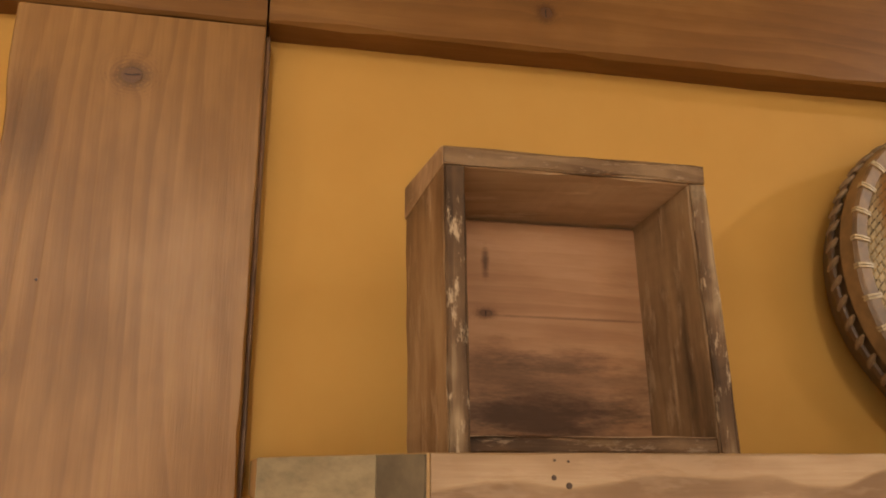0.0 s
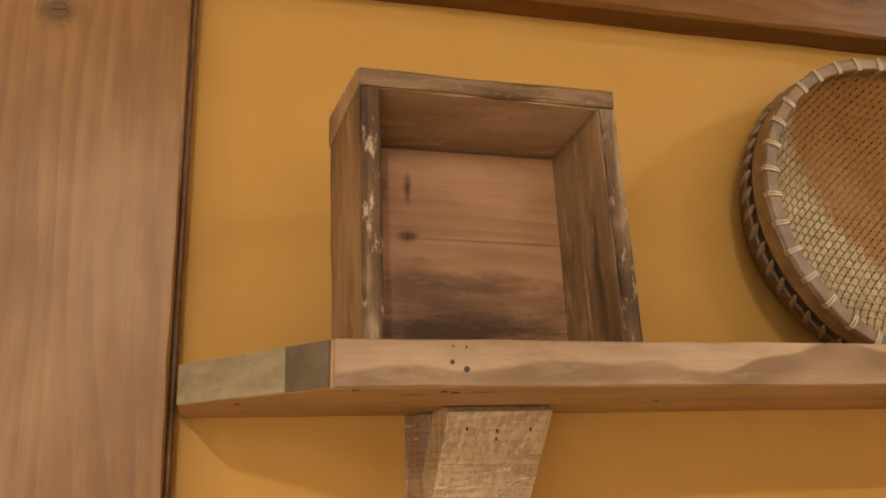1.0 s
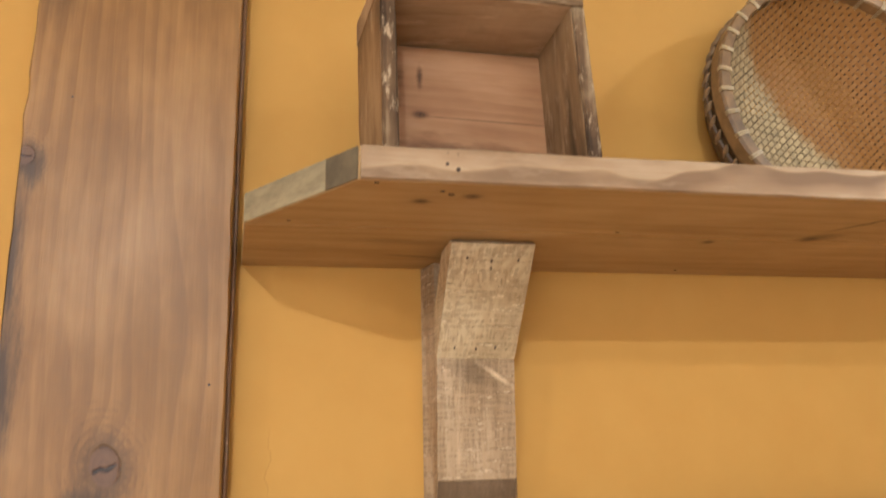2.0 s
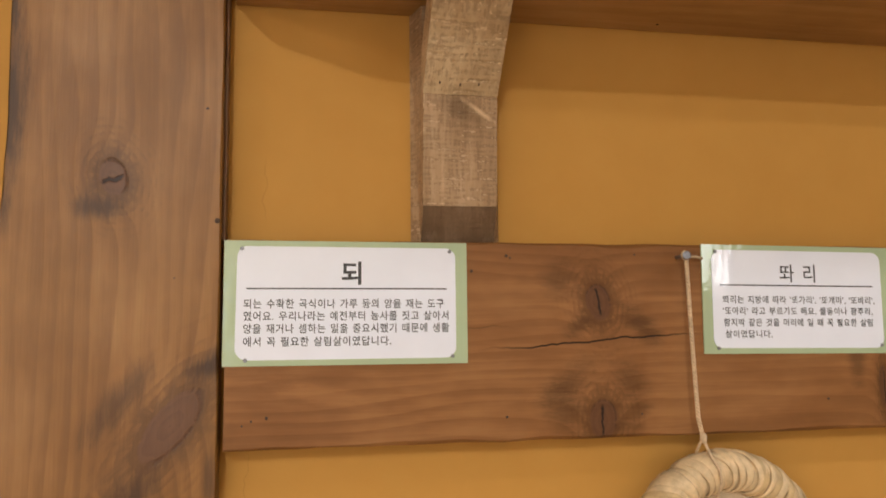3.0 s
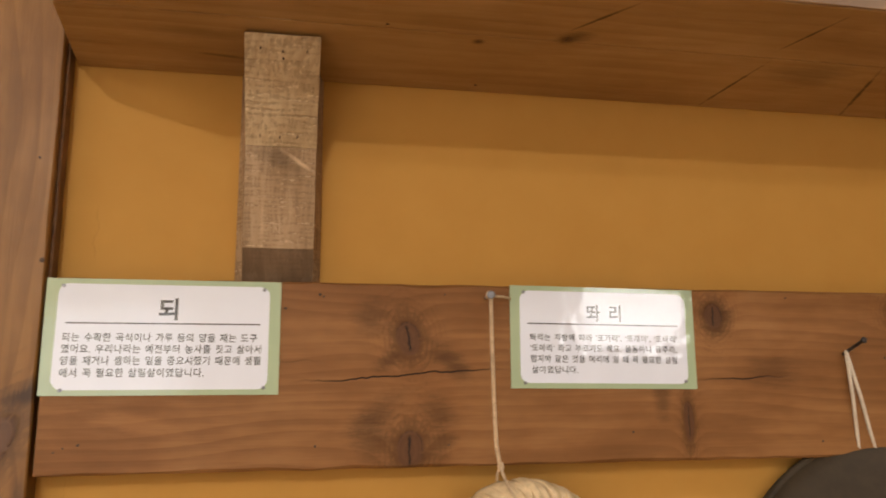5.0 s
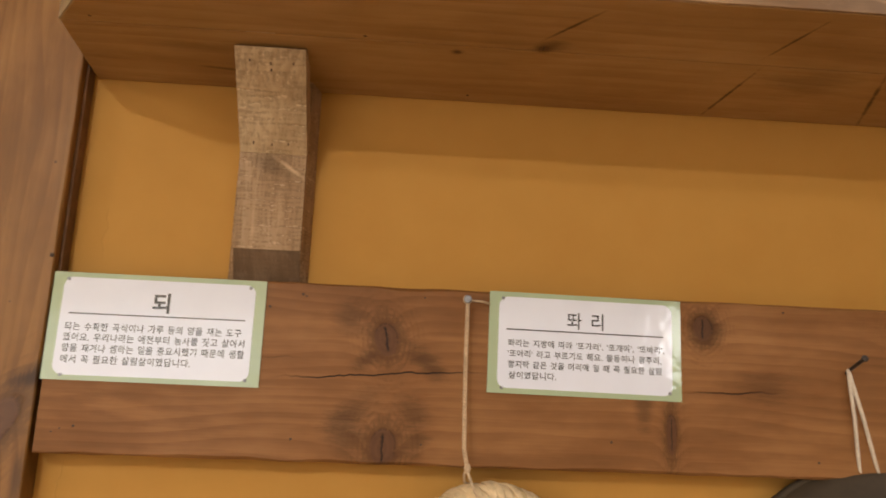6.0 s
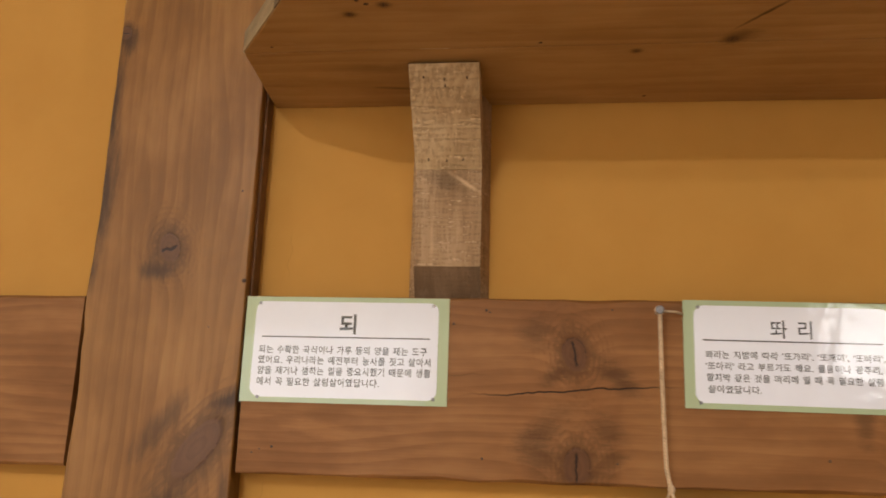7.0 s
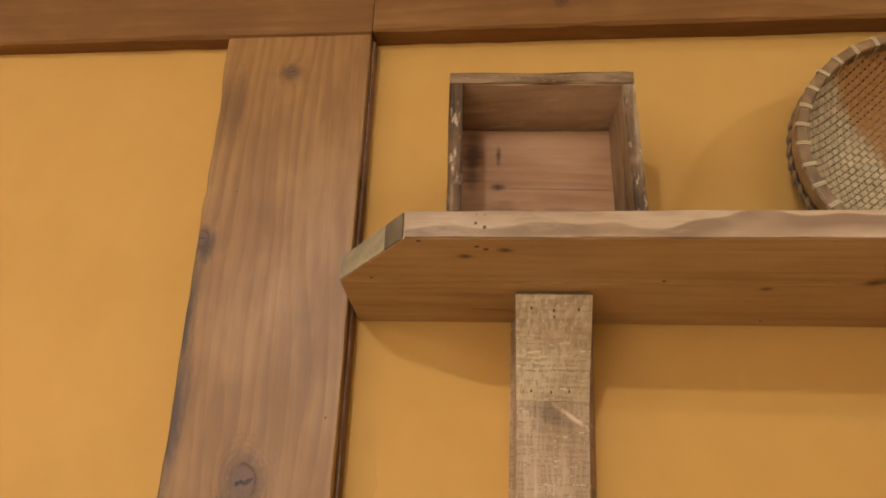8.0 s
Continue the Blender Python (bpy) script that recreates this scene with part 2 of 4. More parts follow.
def laminate(name, colour, spread=0.03):
    """Printed paper under a wrinkled clear film."""
    m, n, l, out = mat(name)
    w = Web(m)
    co = w.coords()
    t = w.noise(co, 30.0, 3.0)
    l.new(w.ramp(t, [(0.3, tuple(c * (1 - spread) for c in colour)), (0.7, tuple(min(1, c * (1 + spread)) for c in colour))]), out.inputs["Base Color"])
    out.inputs["Roughness"].default_value = 0.6
    out.inputs["Coat Weight"].default_value = 1.0
    out.inputs["Coat Roughness"].default_value = 0.035
    h = w.math('ADD', w.math('MULTIPLY', w.noise(co, 38.0, 2.0), 1.0), w.math('MULTIPLY', w.noise(co, 240.0, 2.0), 0.12))
    l.new(w.bump(h, 0.13, 0.004), out.inputs["Coat Normal"])
    return m


WALL = plaster("orange_plaster", (0.472, 0.243, 0.050), cracks=((0.033, 1.515, 1.585), (0.020, 1.24, 1.325)))
CEIL = plaster("ceiling_paint", (0.52, 0.45, 0.36))
CREAM = plaster("cream_bounce_plaster", (0.70, 0.62, 0.50))
FLOOR = wood("floor_wood", (0.28, 0.18, 0.10), (0.45, 0.32, 0.19), (0.48, 0.36, 0.22), 0, 1, ring=0.03)
D, M, L = (0.105, 0.041, 0.010), (0.212, 0.092, 0.029), (0.315, 0.152, 0.056)
POST = wood("stained_pine_post", (0.095, 0.037, 0.007), (0.200, 0.087, 0.017), (0.310, 0.150, 0.040), 2, 0,
            knots=((2.013, -0.095, 0.006, 0.007, 0.012, 0), (1.552, -0.091, 0.0155, 0.0115, 0.020, -15), (1.346, -0.040, 0.036, 0.0150, 0.016, 38), (1.805, -0.172, 0.008, 0.007, 0.012, 0)),
            stains=((1.527, -0.100, 0.011, 0.024, 0.75, 0), (1.394, -0.012, 0.012, 0.024, 0.9, -20), (1.366, -0.080, 0.045, 0.014, 0.6, 38), (1.288, -0.070, 0.030, 0.018, 0.8, 38), (1.97, -0.160, 0.05, 0.02, 0.4, 0),
                    (1.62, -0.174, 0.09, 0.016, 0.85, 0), (1.73, -0.176, 0.06, 0.012, 0.8, 0), (1.53, -0.178, 0.03, 0.010, 0.7, 0), (1.795, -0.166, 0.020, 0.012, 0.8, 0), (1.30, -0.008, 0.03, 0.007, 0.6, 0)),
            ring=0.0145, rough=0.41, blot=0.30, grain=0.10, spec=0.30, flow=0.16, streaks=0.22, flesh=(0.125, 0.055, 0.027))
BOARD = wood("stained_pine_board", D, M, L, 0, 2,
             knots=((0.3345, 1.4465, 0.0115, 0.0165, 0.022, 12), (0.3360, 1.340, 0.0120, 0.0180, 0.020, 0), (0.628, 1.362, 0.005, 0.020, 0.016, 0),
                    (0.664, 1.472, 0.010, 0.013, 0.016, 0), (0.893, 1.478, 0.012, 0.012, 0.016, 0), (1.25, 1.40, 0.02, 0.016, 0.02, 0), (-0.42, 1.44, 0.014, 0.014, 0.018, 0)),
             cracks=((0.215, 0.45, 1.4035, 0.065), (0.63, 0.76, 1.405, 0.03), (0.19, 0.26, 1.424, 0.0)),
             stains=((0.298, 1.470, 0.020, 0.022, 0.45, 30), (0.375, 1.425, 0.032, 0.012, 0.6, -38), (0.316, 1.425, 0.020, 0.010, 0.5, 35), (0.305, 1.372, 0.028, 0.018, 0.5, 30), (0.365, 1.372, 0.022, 0.016, 0.5, -30),
                     (0.086, 1.368, 0.045, 0.010, -0.35, -15), (0.30, 1.35, 0.022, 0.026, 0.5, 20), (0.367, 1.345, 0.016, 0.020, 0.45, -20), (0.60, 1.395, 0.010, 0.03, 0.5, 0), (0.725, 1.415, 0.04, 0.02, 0.4, 0), (0.668, 1.47, 0.02, 0.02, 0.6, 0), (0.905, 1.485, 0.03, 0.018, 0.5, 20)),
             ring=0.0125, rough=0.48, blot=0.34, grain=0.095, flow=0.22, streaks=0.26)
BEAM = wood("stained_pine_beam", tuple(0.9 * c for c in D), (0.168, 0.070, 0.016), (0.24, 0.112, 0.030), 0, 2,
            knots=((0.600, 2.118, 0.014, 0.011, 0.016, 0), (0.22, 2.10, 0.005, 0.005, 0.01, 0)), stains=((0.60, 2.125, 0.04, 0.02, 0.5, 0),), ring=0.016, rough=0.42, grain=0.10)
SHELF = wood("shelf_pine", (0.200, 0.100, 0.031), (0.340, 0.193, 0.070), (0.44, 0.270, 0.114), 0, 1,
             knots=((0.165, -0.178, 0.004, 0.003, 0.010, 0), (0.473, -0.104, 0.005, 0.005, 0.012, 0), (0.390, -0.086, 0.0035, 0.003, 0.008, 0), (0.132, -0.164, 0.004, 0.003, 0.008, 0)),
             stains=((0.13, -0.06, 0.05, 0.012, 0.25, 0), (0.687, -0.028, 0.056, 0.0022, 0.95, -83), (0.701, -0.150, 0.036, 0.0020, 0.9, -71), (0.845, -0.035, 0.068, 0.0026, 0.9, 71),
                     (0.490, -0.147, 0.038, 0.0022, 0.9, -53), (0.15, -0.016, 0.030, 0.003, 0.6, 8), (0.76, -0.07, 0.05, 0.03, 0.35, 0), (0.48, -0.11, 0.02, 0.012, 0.6, -30)), ring=0.020, rough=0.55, worn=0.06, blot=0.3, grain=0.10, through=0.2)
EDGE = wood("planed_pine_edge", (0.19, 0.104, 0.047), (0.30, 0.178, 0.088), (0.46, 0.312, 0.180), 0, 2,
            ring=0.026, rough=0.45, worn=0.12, grain=0.62, blot=0.5, through=0.0, flow=0.7, spec=0.3)
ENDG = plain("grey_end_grain", (0.265, 0.200, 0.110), 0.6, spread=0.25, scale=45, bump=0.5, stretch=(1, 1, 2.5))
BATTEN = wood("rough_sawn_batten", (0.170, 0.098, 0.046), (0.345, 0.218, 0.115), (0.50, 0.345, 0.205), 2, 0, ring=0.012, rough=0.58, saw=0.42, worn=0.12, deep=0.9,
              stains=((1.6225, 0.204, 0.028, 0.012, 0.45, 116), (1.620, 0.226, 0.019, 0.0028, -0.9, 124), (1.56, 0.19, 0.05, 0.003, -0.5, 0), (1.575, 0.216, 0.03, 0.006, -0.35, 0)))
ARM = wood("rough_sawn_arm", (0.260, 0.165, 0.082), (0.460, 0.320, 0.175), (0.61, 0.46, 0.28), 2, 0, ring=0.012, rough=0.58, saw=0.42, worn=0.2, deep=0.9)
CUTEND = wood("shaded_end_grain", (0.060, 0.034, 0.016), (0.130, 0.077, 0.039), (0.20, 0.125, 0.070), 2, 0, ring=0.017, rough=0.7, saw=0.1, worn=0.2, grain=0.15, through=0.0)
BOXW = wood("aged_box_wood", (0.085, 0.042, 0.017), (0.230, 0.122, 0.050), (0.34, 0.200, 0.092), 2, 0, ring=0.013, rough=0.6, worn=0.45, wear=70.0, blot=0.8, deep=0.9, grain=0.1)
BOXH = wood("aged_box_top", (0.16, 0.088, 0.040), (0.35, 0.205, 0.100), (0.48, 0.305, 0.165), 0, 1, ring=0.013, rough=0.6, worn=0.35, wear=70.0, blot=0.6, deep=0.9, grain=0.1)
BOXR = wood("aged_box_rim", (0.036, 0.018, 0.008), (0.125, 0.066, 0.029), (0.38, 0.250, 0.130), 2, 0, ring=0.010, rough=0.65, worn=0.85, wear=150.0, blot=1.0, deep=1.0)
BOXT = wood("aged_box_front", (0.040, 0.020, 0.010), (0.115, 0.059, 0.025), (0.23, 0.135, 0.064), 0, 2, ring=0.010, rough=0.65, worn=0.65, wear=200.0, blot=1.0, deep=1.0)
BOXB = wood("box_back_wood", (0.155, 0.070, 0.030), (0.320, 0.156, 0.071), (0.43, 0.230, 0.112), 0, 2, knots=((0.1525, 1.839, 0.0042, 0.0022, 0.004, 0),), ring=0.012, rough=0.55, worn=0.05,
            blot=0.3, grain=0.08,
            stains=((0.20, 1.787, 0.13, 0.030, 0.5, 0), (0.16, 1.80, 0.04, 0.02, 0.35, 0), (0.23, 1.8380, 0.09, 0.0010, 0.5, 0), (0.19, 1.771, 0.095, 0.020, 0.9, 0), (0.205, 1.808, 0.055, 0.008, 0.55, 0), (0.126, 1.868, 0.010, 0.036, 0.8, 0), (0.1525, 1.873, 0.003, 0.014, 0.8, 0)))
BOXS = wood("aged_box_side", (0.125, 0.066, 0.028), (0.275, 0.155, 0.068), (0.39, 0.235, 0.115), 2, 1, ring=0.013, rough=0.6, worn=0.3, wear=70.0, blot=0.7, deep=0.9, grain=0.1,
            stains=((1.80, -0.092, 0.060, 0.006, 0.75, 0), (1.775, -0.108, 0.045, 0.007, 0.6, 0), (1.85, -0.112, 0.05, 0.004, 0.4, 0), (1.79, -0.075, 0.04, 0.003, -0.5, 0)))
CANE = plain("bamboo_strip", (0.29, 0.190, 0.085), 0.7, spread=0.28, scale=90, bump=0.25, spec=0.2)
CANE2 = plain("bamboo_weft", (0.38, 0.265, 0.130), 0.65, spread=0.25, scale=110, bump=0.25, spec=0.25)
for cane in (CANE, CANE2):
    # the basket turns browner past a ragged slanting line, towards the upper right
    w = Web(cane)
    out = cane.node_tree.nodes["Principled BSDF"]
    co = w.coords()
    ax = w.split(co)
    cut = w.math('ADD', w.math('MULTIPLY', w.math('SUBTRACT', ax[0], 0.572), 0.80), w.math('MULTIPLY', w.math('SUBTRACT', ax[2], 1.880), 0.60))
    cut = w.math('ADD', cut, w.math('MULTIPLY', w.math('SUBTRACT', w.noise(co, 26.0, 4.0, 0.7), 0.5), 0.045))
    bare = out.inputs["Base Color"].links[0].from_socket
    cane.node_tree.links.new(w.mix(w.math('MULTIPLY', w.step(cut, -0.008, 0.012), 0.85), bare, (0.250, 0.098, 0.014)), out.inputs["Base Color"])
CANED = plain("dark_bamboo", (0.095, 0.048, 0.019), 0.5, spread=0.3, scale=70, bump=0.3)
HOOP = plain("bamboo_hoop", (0.23, 0.125, 0.048), 0.42, spread=0.25, scale=50, bump=0.3, coat=0.1)
LASH = plain("brown_cane_lashing", (0.24, 0.14, 0.062), 0.5, spread=0.3, scale=120, bump=0.3)
TIE = plain("pale_cane_binding", (0.37, 0.26, 0.13), 0.45, spread=0.15, scale=80, bump=0.2)
STRAW = plain("rice_straw", (0.62, 0.46, 0.265), 0.5, spread=0.2, scale=90, bump=0.5, stretch=(1, 1, 1))
STRAW2 = plain("dull_rice_straw", (0.48, 0.34, 0.17), 0.55, spread=0.22, scale=90, bump=0.5)
LINEN = plain("cream_hemp_pad", (0.50, 0.375, 0.235), 0.8, spread=0.12, scale=70, bump=0.4)
ROPE = plain("beige_twine", (0.55, 0.40, 0.25), 0.8, spread=0.2, scale=200, bump=0.5)
CORD = plain("white_cotton_cord", (0.66, 0.57, 0.45), 0.8, spread=0.12, scale=200, bump=0.4)
STEEL = plain("grey_steel", (0.26, 0.26, 0.28), 0.38, metal=0.9, spread=0.15, scale=200, bump=0.2)
IRON = plain("dark_iron", (0.06, 0.05, 0.045), 0.45, metal=0.7, spread=0.3, scale=200, bump=0.3)
HOLE = plain("dark_nail_hole", (0.065, 0.034, 0.018), 0.8, spread=0.2, scale=300, bump=0.0)
GOURD = plain("blackened_wood_bowl", (0.042, 0.028, 0.014), 0.68, spread=0.25, scale=30, bump=0.4, spec=0.3)
GREEN = laminate("green_printed_border", (0.36, 0.445, 0.275))
WHITE = laminate("white_printed_paper", (0.74, 0.77, 0.86), 0.02)
INK = laminate("black_print", (0.022, 0.022, 0.026), 0.1)


# ---- mesh helpers ----
def part(name, bm, material, parent=None, label="", smooth=False):
    me = bpy.data.meshes.new(name)
    bmesh.ops.recalc_face_normals(bm, faces=bm.faces)
    bm.to_mesh(me)
    bm.free()
    for p in me.polygons:
        p.use_smooth = smooth
    me.materials.append(material)
    ob = new(name, me)
    if parent is not None:
        ob.parent = parent
    if label:
        tagged(ob, label)
    return ob


def empty(name, label, category, group="", kind=""):
    return tagged(new(name), label, category, group, kind)


def loft(sections, closed=False, caps=True):
    """A bmesh through rings of points, all of one count."""
    bm = bmesh.new()
    rings = [[bm.verts.new(p) for p in s] for s in sections]
    k = len(rings[0])
    pairs = list(zip(rings, rings[1:])) + ([(rings[-1], rings[0])] if closed else [])
    for a, b in pairs:
        for i in range(k):
            bm.faces.new((a[i], a[(i + 1) % k], b[(i + 1) % k], b[i]))
    if caps and not closed:
        bm.faces.new(rings[0][::-1])
        bm.faces.new(rings[-1])
    return bm


def timber(lo, hi, along, chamfer=0.002, rough=0.0008, step=0.03, seed=0.0, lean=None):
    """A sawn piece between two corners, its edges broken and slightly uneven. lean(p): moves a point."""
    axes = [a for a in range(3) if a != along]
    a, b = axes
    n = max(2, int((hi[along] - lo[along]) / step) + 1)
    secs = []
    for i in range(n):
        u = lo[along] + (hi[along] - lo[along]) * i / (n - 1)
        ring = []
        for ca, cb, first in ((0, 0, 0), (1, 0, 1), (1, 1, 0), (0, 1, 1)):
            for which in ((first, 1 - first)):
                pa = hi[a] if ca else lo[a]
                pb = hi[b] if cb else lo[b]
                cut = chamfer * (1.0 + 0.9 * noise.noise((u * 23, ca * 7 + cb * 3 + seed, 1.3)))
                if which == 0:
                    pb += cut if cb == 0 else -cut
                else:
                    pa += cut if ca == 0 else -cut
                if 0 < i < n - 1:
                    pa += rough * (0.15 if a == 1 else 1.0) * noise.noise((u * 31 + seed, ca * 5.1, cb * 3.3))
                    pb += rough * (0.15 if b == 1 else 1.0) * noise.noise((u * 27 - seed, ca * 2.7, cb * 6.1 + 4))
                p = [0, 0, 0]
                p[along], p[a], p[b] = u, pa, pb
                ring.append(Vector(p) if lean is None else Vector(lean(p)))
        secs.append(ring)
    return loft(secs)


def slab(outline, z0, z1, step=0.0, slope=None):
    """A plate from an outline in x and y."""
    bm = bmesh.new()
    low = [bm.verts.new((x, y, z0 + (slope(y) if slope else 0))) for x, y in outline]
    top = [bm.verts.new((x, y, z1 + (slope(y) if slope else 0))) for x, y in outline]
    bm.faces.new(low[::-1])
    bm.faces.new(top)
    k = len(outline)
    for i in range(k):
        bm.faces.new((low[i], low[(i + 1) % k], top[(i + 1) % k], top[i]))
    return bm


def prism(profile, x0, x1, bevel=0.0015, flare=0.0):
    """A profile in y and z, drawn out along x; flare: how far its back spreads to either side."""
    bm = bmesh.new()
    a = [bm.verts.new((x0 - (flare if y > 0.025 else 0.0), y, z)) for y, z in profile]
    b = [bm.verts.new((x1 + (flare if y > 0.025 else 0.0), y, z)) for y, z in profile]
    bm.faces.new(a)
    bm.faces.new(b[::-1])
    k = len(profile)
    for i in range(k):
        bm.faces.new((a[i], b[i], b[(i + 1) % k], a[(i + 1) % k]))
    if bevel:
        bmesh.ops.bevel(bm, geom=list(bm.edges), offset=bevel, segments=2, affect='EDGES', profile=0.6)
    return bm


def tube(points, radius, sides=8, caps=True):
    pts = [Vector(p) for p in points]
    secs = []
    up = Vector((0.13, 1.0, 0.21)).normalized()
    for i, p in enumerate(pts):
        t = (pts[min(i + 1, len(pts) - 1)] - pts[max(i - 1, 0)]).normalized()
        s = t.cross(up).normalized()
        c = s.cross(t)
        r = radius(i / (len(pts) - 1)) if callable(radius) else radius
        secs.append([p + r * (math.cos(q) * s + math.sin(q) * c) for q in (2 * math.pi * k / sides for k in range(sides))])
    return loft(secs, caps=caps)


def disc_y(cx, cz, r, y0, y1, sides=12, squash=1.0):
    """A short round peg that points out of the wall."""
    return loft([[(cx + k * r * math.cos(q), y, cz + k * squash * r * math.sin(q)) for q in (2 * math.pi * i / sides for i in range(sides))]
                 for y, k in ((y0, 1.0), (y1 + 0.3 * (y0 - y1), 1.0), (y1, 0.75))])


# ---- the room ----
Y = 0.031
FRONT = 0.002


def boxy(lo, hi):
    bm = bmesh.new()
    bmesh.ops.create_cube(bm, size=1.0)
    for v in bm.verts:
        v.co = [lo[i] + (hi[i] - lo[i]) * (v.co[i] + 0.5) for i in range(3)]
    return bm


def setting(name, bm, material, label, category):
    return tagged(part(name, bm, material), label, category, kind="structure")


setting("wall_north", boxy((-2.9, Y, 0.0), (5.5, Y + 0.16, 2.75)), WALL, "orange-yellow painted plaster wall behind dark timbers", "wall")
# unseen room shell, added and toned to shape the bounced light
setting("wall_west", boxy((-3.06, -3.4, 0.0), (-2.9, Y + 0.16, 2.75)), CREAM, "unseen cream plaster wall added to bounce light", "wall")
setting("wall_east", boxy((5.5, -3.4, 0.0), (5.66, Y + 0.16, 2.75)), CREAM, "unseen cream plaster wall added to bounce light", "wall")
setting("floor", boxy((-3.06, -3.56, -0.1), (5.66, Y + 0.16, 0.0)), FLOOR, "unseen pale brown wooden floor that bounces light", "floor")
setting("ceiling", boxy((-3.06, -3.56, 2.75), (5.66, Y + 0.16, 2.9)), CEIL, "unseen tan ceiling that limits light from above", "ceiling")
# the unseen far wall bounces soft light too and has two windows
south = bmesh.new()
for x0, x1, z0, z1 in ((-3.06, 5.66, 0.0, 0.57), (-3.06, 5.66, 2.07, 2.75), (-3.06, -2.30, 0.57, 2.07), (-2.30, -0.30, 1.87, 2.07),
                       (-0.30, 1.80, 0.57, 2.07), (1.80, 2.44, 0.57, 1.67), (2.44, 5.66, 0.57, 2.07)):
    lo, hi = (x0, -3.56, z0), (x1, -3.4, z1)
    piece = boxy(lo, hi)
    me = bpy.data.meshes.new("tmp")
    piece.to_mesh(me)
    piece.free()
    south.from_mesh(me)
    bpy.data.meshes.remove(me)
setting("wall_south", south, CREAM, "unseen cream bounce wall with two window openings", "wall")


def uneven_left(p):
    x, y, z = p
    if x < -0.12:
        x += 0.004 * noise.noise((z * 9.0, 2.0, 0.0)) + 0.002 * noise.noise((z * 40.0, 5.0, 0.0))
    return (x, y, z)


post = tagged(part("trim_post", timber((-0.1765, FRONT, 0.0), (-0.003, Y + 0.002, 2.062), 2, 0.0014, 0.0004, 0.02, 3.0, uneven_left), POST),
              "reddish brown stained pine post with dark knots", "post", kind="structure")
# thin added strip; its dark colour stands for shade on the post's side
part("side_shade_strip", timber((-0.0032, 0.013, 1.5015), (0.0002, Y + 0.001, 2.060), 2, 0.0006, 0.0006, 0.02, 4.0), plain("post_side_shade", (0.170, 0.078, 0.026), 0.6, spread=0.3, scale=50, bump=0.3), post, "added dark strip for the shaded post side")
board = tagged(part("trim_board", timber((0.002, FRONT, 1.3235), (2.3, Y + 0.002, 1.501), 0, 0.0025, 0.0012, 0.02, 1.0), BOARD),
               "brown stained pine board with knots and cracks", "board", kind="structure")
tagged(part("trim_board", timber((-2.2, FRONT + 0.001, 1.324), (-0.1800, Y + 0.002, 1.4995), 0, 0.0025, 0.0012, 0.02, 2.0), BOARD),
       "brown stained pine board between the posts", "board", kind="structure")
tagged(part("trim_beam", timber((-0.001, 0.000, 2.066), (2.3, Y + 0.002, 2.26), 0, 0.003, 0.001, 0.03, 5.0), BEAM),
       "dark reddish brown stained pine beam above the shelf", "beam", kind="structure")
tagged(part("trim_beam", timber((-2.2, 0.006, 2.0670), (-0.003, Y + 0.002, 2.26), 0, 0.003, 0.001, 0.03, 6.0), BEAM),
       "dark reddish brown stained pine beam over the post", "beam", kind="structure")


def nail_spot(x, z, r=0.0018, material=HOLE, y=FRONT, name="nail_head", parent=None, squash=1.0):
    return part(name, disc_y(x, z, 0.85 * r, y + 0.001, y - 0.0005, 10, squash), material, parent)


for x, z, r in ((0.037, 1.350, 0.0017), (0.0245, 1.3475, 0.0012), (0.248, 1.489, 0.0018), (0.2515, 1.487, 0.0013), (0.2155, 1.475, 0.0017), (0.372, 1.491, 0.0012),
                (0.246, 1.345, 0.0016), (0.374, 1.344, 0.0013), (0.566, 1.353, 0.0016), (0.752, 1.493, 0.0014), (0.781, 1.340, 0.0016), (0.868, 1.428, 0.0018), (0.017, 1.344, 0.0012)):
    nail_spot(x, z, r, parent=board)
for x, z, r in ((-0.016, 1.615, 0.0015), (-0.006, 1.517, 0.0028), (-0.040, 1.468, 0.0010), (-0.140, 1.86, 0.0012)):
    nail_spot(x, z, r, parent=post)

# ---- shelf ----
def slope(y):
    return -0.005 * (y + 0.2) / 0.231


shelf = empty("wall_shelf", "brown pine shelf of two planks with cut corner", "shelf")
SZ0, SZ1, SEAM = 1.7262, 1.7492, -0.098


def plank(outline):
    bm = slab(outline, SZ0, SZ1, slope=slope)
    bmesh.ops.bevel(bm, geom=[e for e in bm.edges], offset=0.0012, segments=2, affect='EDGES', profile=0.6)
    return bm


part("back_plank", plank([(0.0122, SEAM + 0.0008), (2.25, SEAM + 0.0008), (2.25, Y - 0.001), (0.004, Y - 0.001)]), SHELF, shelf)
front = part("front_plank", plank([(0.0125, SEAM - 0.0008), (0.086, -0.2005), (2.25, -0.2005), (2.25, SEAM - 0.0008)]), SHELF, shelf)
# a planed strip closes the front edge; the cut corner shows weathered end grain
part("front_edge", timber((0.0875, -0.2035, SZ0 + 0.0006), (2.25, -0.2005, SZ1 - 0.0002), 0, 0.0006, 0.0006, 0.02, 9.0), EDGE, front, "pale planed front edge with wavy grain")
A, B = Vector((0.0125, SEAM - 0.0008, 0)), Vector((0.086, -0.2005, 0))
side = (B - A).normalized()
outw = Vector((side.y, -side.x, 0))
if outw.y > 0:
    outw = -outw


